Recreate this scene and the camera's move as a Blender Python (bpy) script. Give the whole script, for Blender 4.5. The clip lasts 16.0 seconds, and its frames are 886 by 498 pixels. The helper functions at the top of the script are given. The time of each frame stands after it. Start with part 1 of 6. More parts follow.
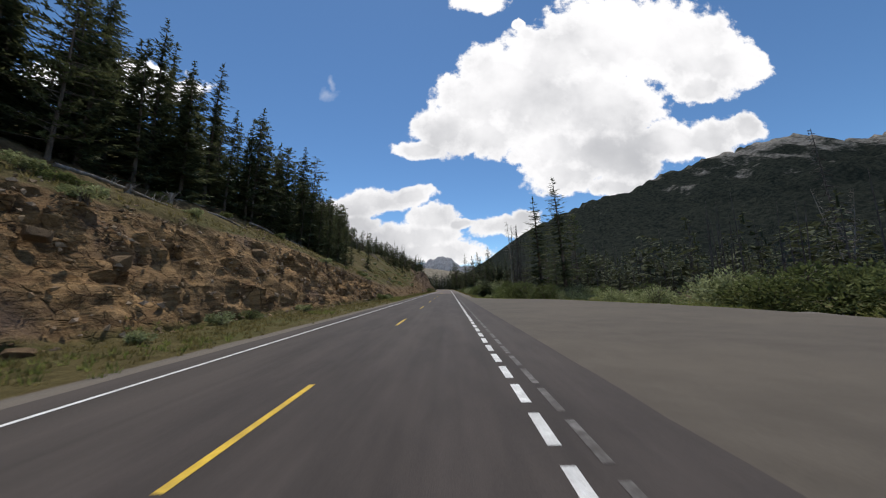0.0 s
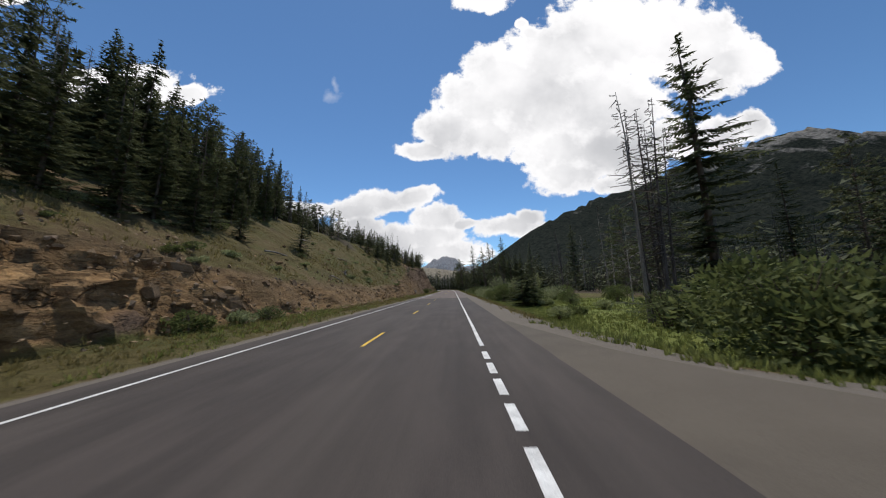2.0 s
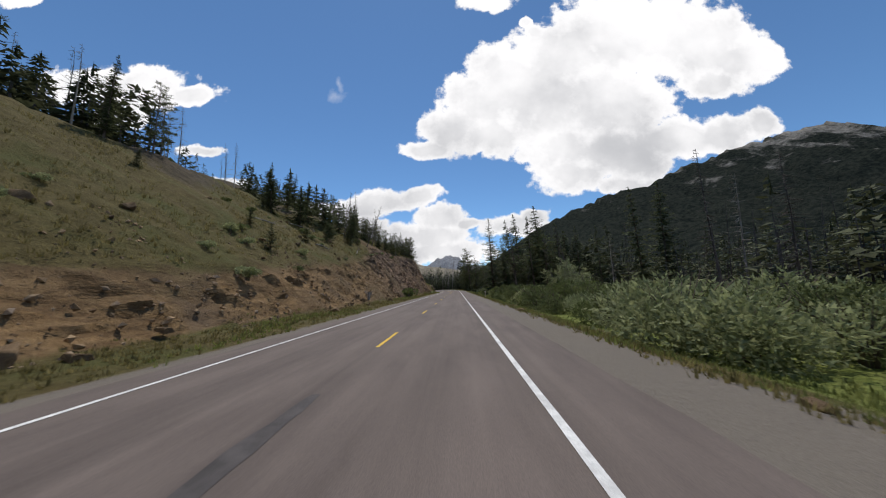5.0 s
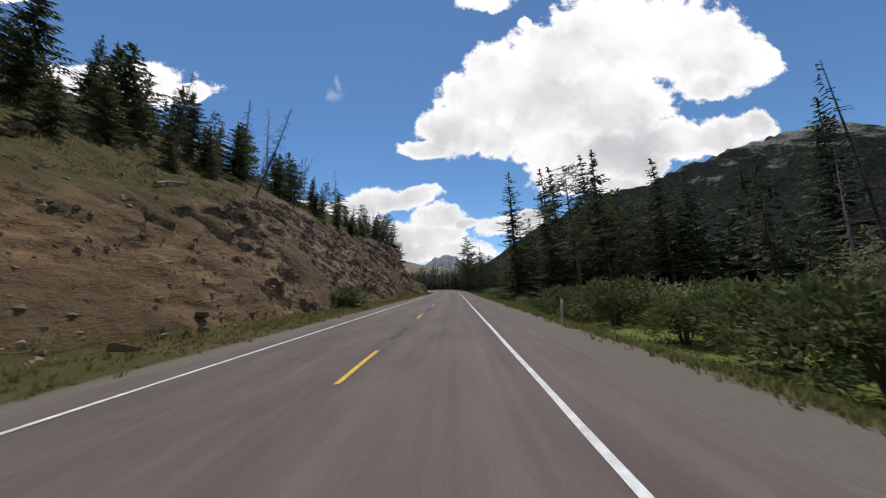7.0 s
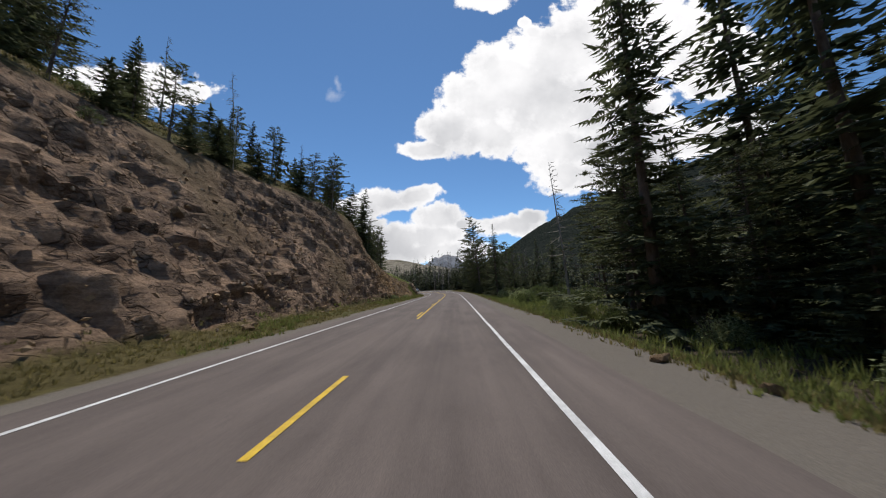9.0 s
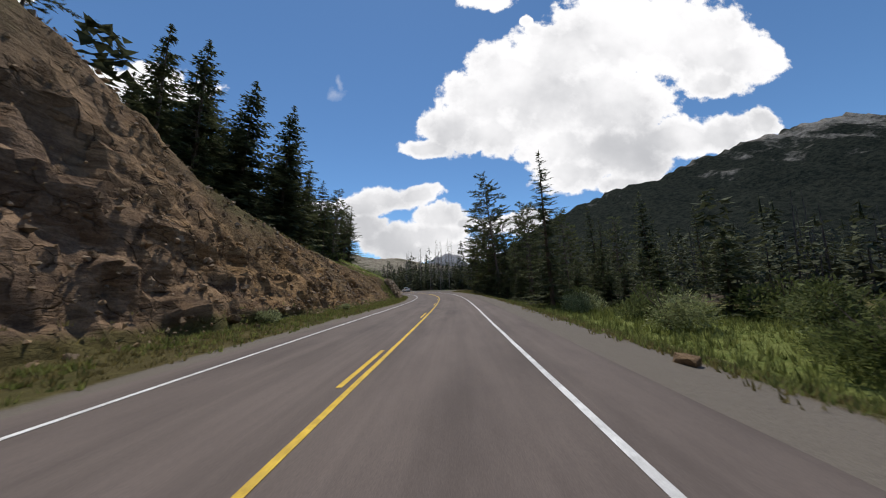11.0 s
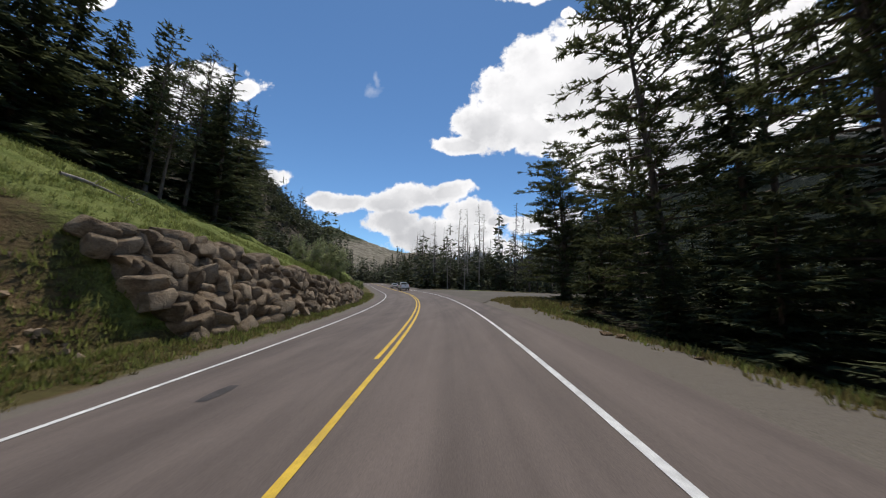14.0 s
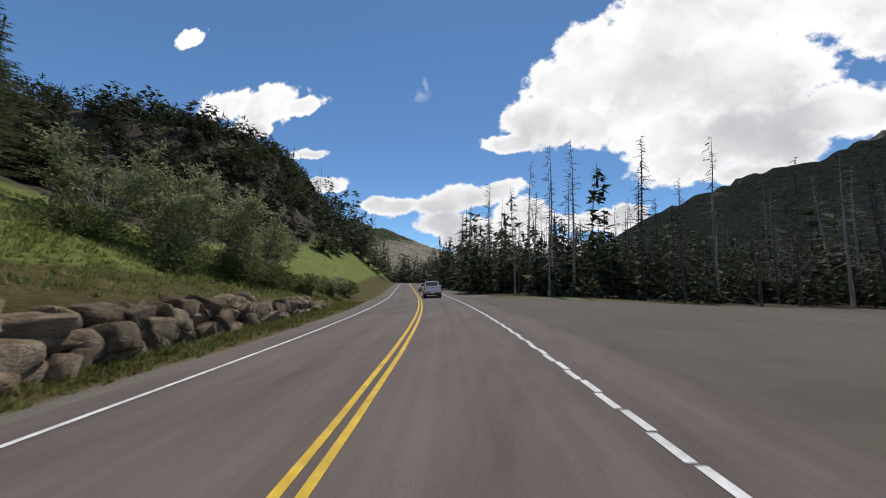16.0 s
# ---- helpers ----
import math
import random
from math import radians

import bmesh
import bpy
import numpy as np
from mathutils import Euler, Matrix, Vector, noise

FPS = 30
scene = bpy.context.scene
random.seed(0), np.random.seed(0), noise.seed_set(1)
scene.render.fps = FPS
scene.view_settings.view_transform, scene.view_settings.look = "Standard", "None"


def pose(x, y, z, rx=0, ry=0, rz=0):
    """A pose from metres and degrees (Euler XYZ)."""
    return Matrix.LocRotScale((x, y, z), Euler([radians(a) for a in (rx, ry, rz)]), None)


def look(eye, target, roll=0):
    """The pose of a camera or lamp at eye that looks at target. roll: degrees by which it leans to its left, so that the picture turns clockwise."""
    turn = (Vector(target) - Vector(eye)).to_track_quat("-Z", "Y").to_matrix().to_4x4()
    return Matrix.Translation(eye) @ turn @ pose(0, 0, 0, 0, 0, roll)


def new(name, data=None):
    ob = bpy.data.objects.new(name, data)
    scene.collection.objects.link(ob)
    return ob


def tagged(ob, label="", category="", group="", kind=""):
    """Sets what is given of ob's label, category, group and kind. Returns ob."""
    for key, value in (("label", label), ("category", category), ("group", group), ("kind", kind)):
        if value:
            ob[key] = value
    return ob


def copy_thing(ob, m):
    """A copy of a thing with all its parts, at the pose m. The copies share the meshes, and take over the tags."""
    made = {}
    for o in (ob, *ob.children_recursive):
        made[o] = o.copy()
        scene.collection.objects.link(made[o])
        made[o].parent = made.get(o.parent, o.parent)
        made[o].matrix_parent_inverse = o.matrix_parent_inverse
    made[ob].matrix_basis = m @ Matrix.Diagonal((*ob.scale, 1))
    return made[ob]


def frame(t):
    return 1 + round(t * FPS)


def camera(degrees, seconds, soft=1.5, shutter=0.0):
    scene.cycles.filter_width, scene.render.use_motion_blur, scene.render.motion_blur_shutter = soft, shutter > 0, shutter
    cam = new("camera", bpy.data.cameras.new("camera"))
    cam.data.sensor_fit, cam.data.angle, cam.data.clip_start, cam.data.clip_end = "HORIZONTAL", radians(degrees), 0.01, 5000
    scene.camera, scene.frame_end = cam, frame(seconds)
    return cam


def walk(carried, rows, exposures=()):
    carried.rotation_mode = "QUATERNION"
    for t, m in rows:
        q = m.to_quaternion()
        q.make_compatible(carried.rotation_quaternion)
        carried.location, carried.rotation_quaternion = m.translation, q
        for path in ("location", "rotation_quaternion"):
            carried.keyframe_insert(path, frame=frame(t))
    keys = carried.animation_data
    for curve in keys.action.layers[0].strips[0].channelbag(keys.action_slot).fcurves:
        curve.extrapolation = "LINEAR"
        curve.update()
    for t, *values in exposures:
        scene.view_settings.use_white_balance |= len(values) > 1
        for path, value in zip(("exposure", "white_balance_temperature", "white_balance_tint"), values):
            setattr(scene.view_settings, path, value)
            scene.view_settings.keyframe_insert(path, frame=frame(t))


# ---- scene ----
# ---------------------------------------------------------------- the road
# The road runs along +y from s = 0 and bends to the left after s = 228 m.
BEND_A, BEND_B, BEND_C, BEND_D = 228.0, 288.0, 324.0, 364.0
KAPPA = 0.0047
ROAD_STEP = 1.0
ROAD_FROM, ROAD_TO = -60.0, 3000.0


def curvature(s):
    if 450 < s < 530:
        return 0.0065
    if s < BEND_A or s > BEND_D:
        return 0.0
    if s < BEND_B:
        return KAPPA * (s - BEND_A) / (BEND_B - BEND_A)
    if s > BEND_C:
        return KAPPA * (BEND_D - s) / (BEND_D - BEND_C)
    return KAPPA


def build_centre():
    rows, x, y, psi, s = [], 0.0, ROAD_FROM, 0.0, ROAD_FROM
    while s <= ROAD_TO:
        rows.append((x, y, psi))
        k = curvature(s + ROAD_STEP / 2)
        psi += k * ROAD_STEP
        x -= math.sin(psi - k * ROAD_STEP / 2) * ROAD_STEP
        y += math.cos(psi - k * ROAD_STEP / 2) * ROAD_STEP
        s += ROAD_STEP
    return rows


CENTRE = build_centre()


def smooth(a, b, x):
    t = min(1.0, max(0.0, (x - a) / (b - a)))
    return t * t * (3 - 2 * t)


def centre(s):
    u = min(max((s - ROAD_FROM) / ROAD_STEP, 0.0), len(CENTRE) - 1.001)
    i = int(u)
    t = u - i
    a, b = CENTRE[i], CENTRE[i + 1]
    return a[0] + (b[0] - a[0]) * t, a[1] + (b[1] - a[1]) * t, a[2] + (b[2] - a[2]) * t


def bank(s):
    return math.radians(3.1) * smooth(228, 286, s) * (1 - smooth(350, 400, s))


def road_z(s, n):
    reach = max(-7.0, min(9.0, n))
    fade = 1.0 - smooth(9, 40, abs(n))
    return reach * math.tan(bank(s)) * fade + 0.012 * min(110.0, max(0.0, s - 350))


def at(s, n, dz=0.0):
    """A place s metres along the road, n metres to the right of its middle line, dz above the road's plane."""
    x, y, psi = centre(s)
    return Vector((x + n * math.cos(psi), y + n * math.sin(psi), road_z(s, n) + dz))


# ---------------------------------------------------------------- the camera
EYE = 1.65
cam = camera(108.9, 16.0, soft=1.1, shutter=0.08)
# seconds, metres along the road, metres right of its middle line, yaw, pitch, roll
DRIVE = [
    (0.00, 0.00, 2.51, 0.91, 7.08, -1.72),
    (0.50, 10.53, 2.59, 1.03, 7.05, -1.53),
    (1.00, 21.03, 2.67, 1.07, 7.14, -1.46),
    (1.50, 31.48, 2.75, 1.08, 7.19, -1.40),
    (2.00, 41.90, 2.83, 1.65, 7.14, -1.96),
    (2.50, 52.27, 2.90, 2.30, 7.05, -2.10),
    (3.00, 62.60, 2.82, 2.67, 7.12, -2.16),
    (3.50, 72.88, 2.74, 2.63, 7.15, -2.10),
    (4.00, 83.12, 2.55, 2.63, 7.14, -1.91),
    (4.60, 95.34, 2.45, 2.45, 7.11, -1.82),
    (5.25, 108.49, 2.35, 2.26, 7.07, -1.71),
    (5.90, 121.56, 2.25, 2.07, 7.03, -1.61),
    (6.50, 133.54, 2.15, 1.90, 7.00, -1.52),
    (7.00, 143.46, 2.15, 1.90, 7.00, -1.52),
    (7.50, 153.33, 2.16, 1.89, 7.02, -1.42),
    (8.00, 163.13, 2.16, 1.75, 7.07, -1.22),
    (8.50, 172.88, 2.17, 1.77, 7.00, -1.41),
    (9.00, 182.56, 2.17, 1.96, 7.01, -1.64),
    (9.60, 194.09, 2.09, 2.04, 6.97, -1.63),
    (10.25, 206.48, 2.00, 2.13, 6.92, -1.61),
    (10.90, 218.76, 1.92, 2.22, 6.88, -1.59),
    (11.50, 229.98, 1.84, 2.31, 6.84, -1.57),
    (12.00, 239.26, 1.80, 2.55, 6.84, -0.90),
    (12.50, 248.46, 1.76, 3.22, 6.69, -0.24),
    (13.00, 257.59, 1.72, 4.31, 6.59, 0.23),
    (13.50, 266.65, 1.65, 5.83, 6.48, 0.66),
    (14.00, 275.62, 1.57, 7.51, 6.32, 1.28),
    (14.50, 284.52, 1.50, 9.61, 6.27, 1.38),
    (15.00, 293.33, 1.43, 11.98, 6.18, 1.39),
    (15.50, 302.07, 1.35, 14.19, 6.07, 1.99),
    (16.00, 310.72, 1.28, 16.67, 6.21, 1.58),
]


def drive_pose(s, n, yaw, pitch, roll):
    p = at(s, n, EYE)
    return Matrix.Translation(p) @ pose(0, 0, 0, 0, 0, yaw) @ pose(0, 0, 0, 90 + pitch, 0, 0) @ pose(0, 0, 0, 0, 0, roll)


walk(cam, [(t, drive_pose(s, n, yaw, pitch, roll)) for t, s, n, yaw, pitch, roll in DRIVE])

# ---------------------------------------------------------------- sky and sun
SUN_AZIMUTH = -8.0      # degrees to the right of straight ahead
SUN_HEIGHT = 65.0

world = bpy.data.worlds.new("mountain_sky")
scene.world = world
world.use_nodes = True
wt = world.node_tree
wt.nodes.clear()


def wnode(kind, op=None, ins=(), **props):
    nd = wt.nodes.new(kind)
    if op:
        nd.operation = op
    for key, value in props.items():
        if key == "clamp":
            nd.use_clamp = value
    for i, v in enumerate(ins):
        if v is None:
            continue
        if isinstance(v, bpy.types.NodeSocket):
            wt.links.new(v, nd.inputs[i])
        else:
            nd.inputs[i].default_value = v
    return nd


def wmath(op, *ins, clamp=False):
    return wnode("ShaderNodeMath", op, ins, clamp=clamp).outputs[0]


def wvec(op, *ins):
    nd = wnode("ShaderNodeVectorMath", op, ins)
    return nd.outputs["Value"] if op == "LENGTH" else nd.outputs[0]


# Clouds, each one a heap of ovals in the plane ahead: across, up, half width, half height.
CLOUD_MAIN = [(-0.088, 0.467, 0.084, 0.032), (-0.001, 0.525, 0.112, 0.084), (0.098, 0.619, 0.135, 0.136),
              (0.195, 0.674, 0.159, 0.156), (0.129, 0.497, 0.165, 0.071), (0.304, 0.625, 0.201, 0.195),
              (0.391, 0.773, 0.194, 0.148), (0.565, 0.833, 0.219, 0.188), (0.73, 0.819, 0.198, 0.168),
              (0.854, 0.789, 0.16, 0.162), (0.952, 0.72, 0.143, 0.097), (1.027, 0.724, 0.078, 0.068)]
CLOUD_BASE = [(0.86, 0.636, 0.114, 0.063), (0.522, 0.59, 0.214, 0.178), (0.363, 0.444, 0.152, 0.093),
              (0.391, 0.343, 0.132, 0.064), (0.54, 0.414, 0.209, 0.111), (0.721, 0.451, 0.147, 0.073),
              (0.861, 0.455, 0.133, 0.068), (0.986, 0.486, 0.061, 0.061), (0.581, 0.308, 0.146, 0.037)]
CLOUD_HIGH = [(0.14, 0.987, 0.101, 0.04), (0.294, 0.865, 0.042, 0.034), (0.267, 0.9, 0.027, 0.022), (-1.615, 1.147, 0.104, 0.044)]
CLOUD_WISP = [(-0.398, 0.672, 0.034, 0.020), (-0.382, 0.705, 0.014, 0.034)]
CLOUD_LOW = [(-0.235, 0.288, 0.135, 0.043), (-0.121, 0.300, 0.085, 0.036), (-0.31, 0.262, 0.10, 0.045), (-0.046, 0.226, 0.095, 0.052),
             (-0.07, 0.158, 0.135, 0.055), (-0.18, 0.150, 0.150, 0.058), (0.044, 0.206, 0.038, 0.020), (0.190, 0.190, 0.120, 0.042),
             (0.256, 0.222, 0.060, 0.032), (-0.036, 0.110, 0.170, 0.040), (-0.30, 0.19, 0.10, 0.05)]
CLOUD_SIDE = [(-1.33, 0.769, 0.157, 0.077), (-1.104, 0.724, 0.182, 0.099), (-0.9, 0.695, 0.103, 0.042), (-1.169, 0.631, 0.127, 0.044),
              (-0.868, 0.497, 0.079, 0.024), (-0.792, 0.37, 0.113, 0.032), (-0.5, 0.27, 0.14, 0.035)]


def build_sky():
    coord = wnode("ShaderNodeTexCoord").outputs["Generated"]
    split = wnode("ShaderNodeSeparateXYZ", None, (coord,))
    ahead = wmath("MAXIMUM", wmath("ABSOLUTE", split.outputs[1]), 0.08)
    plane = wnode("ShaderNodeCombineXYZ", None, (wmath("DIVIDE", split.outputs[0], ahead), wmath("DIVIDE", split.outputs[2], ahead), 0.0)).outputs[0]

    def cloud_noise(scale, detail, rough, colour=False):
        nd = wnode("ShaderNodeTexNoise", None, (plane,))
        nd.inputs["Scale"].default_value = scale
        nd.inputs["Detail"].default_value = detail
        nd.inputs["Roughness"].default_value = rough
        return nd.outputs[1] if colour else nd.outputs[0]

    wobble = wvec("MULTIPLY", wvec("SUBTRACT", cloud_noise(7.0, 3.0, 0.5, True), (0.5, 0.5, 0.5)), (0.10, 0.075, 0.0))
    bent = wvec("ADD", plane, wobble)
    near = None
    for cx, cy, rx, ry in CLOUD_MAIN + CLOUD_BASE + CLOUD_HIGH + CLOUD_LOW + CLOUD_SIDE:
        away = wvec("LENGTH", wvec("MULTIPLY_ADD", bent, (1 / rx, 1 / ry, 0.0), (-cx / rx, -cy / ry, 0.0)))
        near = away if near is None else wmath("SMOOTH_MIN", near, away, 0.12)
    billow = wmath("SUBTRACT", cloud_noise(15.0, 9.0, 0.62), 0.5)
    depth = wmath("ADD", wmath("SUBTRACT", 1.10, near), wmath("MULTIPLY", billow, 1.35))
    edge = wnode("ShaderNodeMapRange", None, (depth, 0.0, 0.24, 0.0, 1.0))
    edge.interpolation_type = "SMOOTHSTEP"
    above = wmath("GREATER_THAN", split.outputs[2], 0.0)
    # a thin wisp beside the great cloud
    thin = None
    for cx, cy, rx, ry in CLOUD_WISP:
        away = wvec("LENGTH", wvec("MULTIPLY_ADD", bent, (1 / rx, 1 / ry, 0.0), (-cx / rx, -cy / ry, 0.0)))
        thin = away if thin is None else wmath("MINIMUM", thin, away)
    wisp = wmath("MULTIPLY", wmath("ADD", wmath("SUBTRACT", 1.0, thin), wmath("MULTIPLY", billow, 2.6)), 0.26, clamp=True)
    mask = wmath("MULTIPLY", wmath("MAXIMUM", edge.outputs[0], wisp), above)
    # grey bellies where the cloud is thick
    soft = wmath("ADD", wmath("MULTIPLY", wmath("MINIMUM", depth, 0.62), 0.7), wmath("ADD", wmath("MULTIPLY", wmath("SUBTRACT", cloud_noise(3.6, 7.0, 0.52), 0.5), 1.7), wmath("MULTIPLY", wmath("MINIMUM", wmath("SUBTRACT", 0.62, wmath("DIVIDE", split.outputs[2], ahead)), 0.2), 0.8)))
    belly = wnode("ShaderNodeMapRange", None, (soft, 0.08, 0.95, 0.0, 1.0))
    belly.interpolation_type = "SMOOTHSTEP"
    tone = wnode("ShaderNodeMix")
    tone.data_type = "RGBA"
    wt.links.new(belly.outputs[0], tone.inputs["Factor"])
    tone.inputs[6].default_value = (1.02, 1.01, 1.02, 1)
    tone.inputs[7].default_value = (0.56, 0.565, 0.59, 1)
    sky = wt.nodes.new("ShaderNodeTexSky")
    sky.sky_type = "NISHITA"
    sky.sun_disc = False
    sky.sun_elevation = radians(SUN_HEIGHT)
    sky.sun_rotation = radians(SUN_AZIMUTH)
    sky.altitude = 2300
    sky.air_density = 1.0
    sky.dust_density = 0.25
    sky.ozone_density = 5.0
    blue = wnode("ShaderNodeVectorMath", "MULTIPLY", (sky.outputs[0], (SKY_GAIN * 0.89, SKY_GAIN * 1.08, SKY_GAIN * 1.12))).outputs[0]
    mix = wnode("ShaderNodeMix")
    mix.data_type = "RGBA"
    wt.links.new(mask, mix.inputs["Factor"])
    wt.links.new(blue, mix.inputs[6])
    wt.links.new(tone.outputs[2], mix.inputs[7])
    back = wnode("ShaderNodeBackground", None, (mix.outputs[2], 1.0))
    out = wt.nodes.new("ShaderNodeOutputWorld")
    wt.links.new(back.outputs[0], out.inputs[0])


SKY_GAIN = 0.112
build_sky()

sun = new("sun", bpy.data.lights.new("sun", "SUN"))
sun.data.energy = 3.1
sun.data.angle = radians(0.6)
sun.data.color = (1.0, 0.94, 0.85)
_az, _el = radians(SUN_AZIMUTH), radians(SUN_HEIGHT)
sun.matrix_basis = look((math.sin(_az) * math.cos(_el) * 300, math.cos(_az) * math.cos(_el) * 300, math.sin(_el) * 300), (0, 0, 0))

# ---------------------------------------------------------------- materials


def material(name, low, high, scale=4.0, rough=0.9, bump=0.3, grain=40.0, patch=None, patch_scale=0.35, patch_amount=0.5,
             vary=0.0, island=0.0, stretch=(1, 1, 1), metallic=0.0, coat=0.0, bump_distance=0.05, subsurface=0.0, detail=6.0):
    """A surface with a fine grain between two colours, larger patches of a third, and relief."""
    m = bpy.data.materials.new(name)
    m.use_nodes = True
    t = m.node_tree
    bs = t.nodes["Principled BSDF"]
    co = t.nodes.new("ShaderNodeTexCoord")
    mp = t.nodes.new("ShaderNodeMapping")
    mp.inputs["Scale"].default_value = stretch
    t.links.new(co.outputs["Object"], mp.inputs[0])

    def noise_at(sc, dt=6.0, ro=0.6):
        nd = t.nodes.new("ShaderNodeTexNoise")
        nd.inputs["Scale"].default_value = sc
        nd.inputs["Detail"].default_value = dt
        nd.inputs["Roughness"].default_value = ro
        t.links.new(mp.outputs[0], nd.inputs[0])
        return nd.outputs[0]

    def blend(fac, a, b):
        nd = t.nodes.new("ShaderNodeMix")
        nd.data_type = "RGBA"
        for sock, v in ((nd.inputs["Factor"], fac), (nd.inputs[6], a), (nd.inputs[7], b)):
            if isinstance(v, bpy.types.NodeSocket):
                t.links.new(v, sock)
            else:
                sock.default_value = v if isinstance(v, float) else (*v, 1)
        return nd.outputs[2]

    def spread(sock, a, b):
        nd = t.nodes.new("ShaderNodeMapRange")
        nd.interpolation_type = "SMOOTHSTEP"
        nd.inputs[1].default_value, nd.inputs[2].default_value = a, b
        t.links.new(sock, nd.inputs[0])
        return nd.outputs[0]

    base = noise_at(scale, detail)
    fine = noise_at(grain, 4.0, 0.7)
    col = blend(spread(base, 0.32, 0.68), low, high)
    if patch:
        amount = t.nodes.new("ShaderNodeMath")
        amount.operation = "MULTIPLY"
        t.links.new(spread(noise_at(patch_scale, 5.0, 0.6), 0.42, 0.62), amount.inputs[0])
        amount.inputs[1].default_value = patch_amount
        col = blend(amount.outputs[0], col, patch)
    if vary or island:
        src = t.nodes.new("ShaderNodeObjectInfo").outputs["Random"] if vary else t.nodes.new("ShaderNodeNewGeometry").outputs["Random Per Island"]
        hsv = t.nodes.new("ShaderNodeHueSaturation")
        rng_node = t.nodes.new("ShaderNodeMapRange")
        amount = vary or island
        rng_node.inputs[3].default_value, rng_node.inputs[4].default_value = 1 - amount, 1 + amount
        t.links.new(src, rng_node.inputs[0])
        t.links.new(rng_node.outputs[0], hsv.inputs["Value"])
        t.links.new(col, hsv.inputs["Color"])
        col = hsv.outputs[0]
    speck = t.nodes.new("ShaderNodeMix")
    speck.data_type = "RGBA"
    speck.blend_type = "MULTIPLY"
    speck.inputs["Factor"].default_value = 0.55
    ramp = t.nodes.new("ShaderNodeMapRange")
    ramp.inputs[1].default_value, ramp.inputs[2].default_value, ramp.inputs[3].default_value, ramp.inputs[4].default_value = 0.3, 0.7, 0.6, 1.35
    t.links.new(fine, ramp.inputs[0])
    t.links.new(col, speck.inputs[6])
    t.links.new(ramp.outputs[0], speck.inputs[7])
    t.links.new(speck.outputs[2], bs.inputs["Base Color"])
    bs.inputs["Roughness"].default_value = rough
    bs.inputs["Metallic"].default_value = metallic
    bs.inputs["Specular IOR Level"].default_value = 0.3
    if coat:
        bs.inputs["Coat Weight"].default_value = coat
    if bump:
        mixh = t.nodes.new("ShaderNodeMath")
        mixh.operation = "ADD"
        t.links.new(base, mixh.inputs[0])
        t.links.new(fine, mixh.inputs[1])
        bp = t.nodes.new("ShaderNodeBump")
        bp.inputs["Strength"].default_value = bump
        bp.inputs["Distance"].default_value = bump_distance
        t.links.new(mixh.outputs[0], bp.inputs["Height"])
        t.links.new(bp.outputs[0], bs.inputs["Normal"])
    return m


def plain(name, colour, rough=0.5, metallic=0.0):
    m = bpy.data.materials.new(name)
    m.use_nodes = True
    bs = m.node_tree.nodes["Principled BSDF"]
    bs.inputs["Base Color"].default_value = (*colour, 1)
    bs.inputs["Roughness"].default_value = rough
    bs.inputs["Metallic"].default_value = metallic
    return m


def leaf_material(name, low, high, vary=0.25, through_light=0.25):
    """Needles or leaves: matt, a little light shining through, each tuft with a tone of its own."""
    m = material(name, low, high, scale=1.3, rough=0.75, bump=0.0, grain=9.0, island=0.35)
    t = m.node_tree
    bs = t.nodes["Principled BSDF"]
    bs.inputs["Specular IOR Level"].default_value = 0.15
    tr = t.nodes.new("ShaderNodeBsdfTranslucent")
    add = t.nodes.new("ShaderNodeMixShader")
    add.inputs[0].default_value = through_light
    src = bs.inputs["Base Color"].links[0].from_socket
    t.links.new(src, tr.inputs[0])
    t.links.new(bs.outputs[0], add.inputs[1])
    t.links.new(tr.outputs[0], add.inputs[2])
    t.links.new(add.outputs[0], t.nodes["Material Output"].inputs[0])
    return m


def worn_by_traffic(m, wheel):
    """Long streaks along the lanes and slightly polished wheel tracks."""
    t = m.node_tree
    bs = t.nodes["Principled BSDF"]
    src = bs.inputs["Base Color"].links[0].from_socket
    across, along = t.nodes.new("ShaderNodeAttribute"), t.nodes.new("ShaderNodeAttribute")
    across.attribute_name, along.attribute_name = "across", "along"

    def calc(op, a, b):
        nd = t.nodes.new("ShaderNodeMath")
        nd.operation = op
        for i, v in enumerate((a, b)):
            if isinstance(v, bpy.types.NodeSocket):
                t.links.new(v, nd.inputs[i])
            else:
                nd.inputs[i].default_value = v
        return nd.outputs[0]

    both = t.nodes.new("ShaderNodeCombineXYZ")
    t.links.new(calc("MULTIPLY", across.outputs["Fac"], 2.2), both.inputs[0])
    t.links.new(calc("MULTIPLY", along.outputs["Fac"], 0.05), both.inputs[1])
    streak = t.nodes.new("ShaderNodeTexNoise")
    streak.inputs["Scale"].default_value = 1.6
    streak.inputs["Detail"].default_value = 6.0
    t.links.new(both.outputs[0], streak.inputs[0])
    track = calc("COSINE", calc("MULTIPLY", calc("SUBTRACT", calc("ABSOLUTE", across.outputs["Fac"], 0.0), 0.9), 3.6), 0.0)
    gain = calc("ADD", calc("MULTIPLY", streak.outputs[0], 0.55), calc("ADD", calc("MULTIPLY", track, wheel), 0.73))
    mul = t.nodes.new("ShaderNodeVectorMath")
    mul.operation = "MULTIPLY"
    t.links.new(src, mul.inputs[0])
    t.links.new(gain, mul.inputs[1])
    t.links.new(mul.outputs[0], bs.inputs["Base Color"])


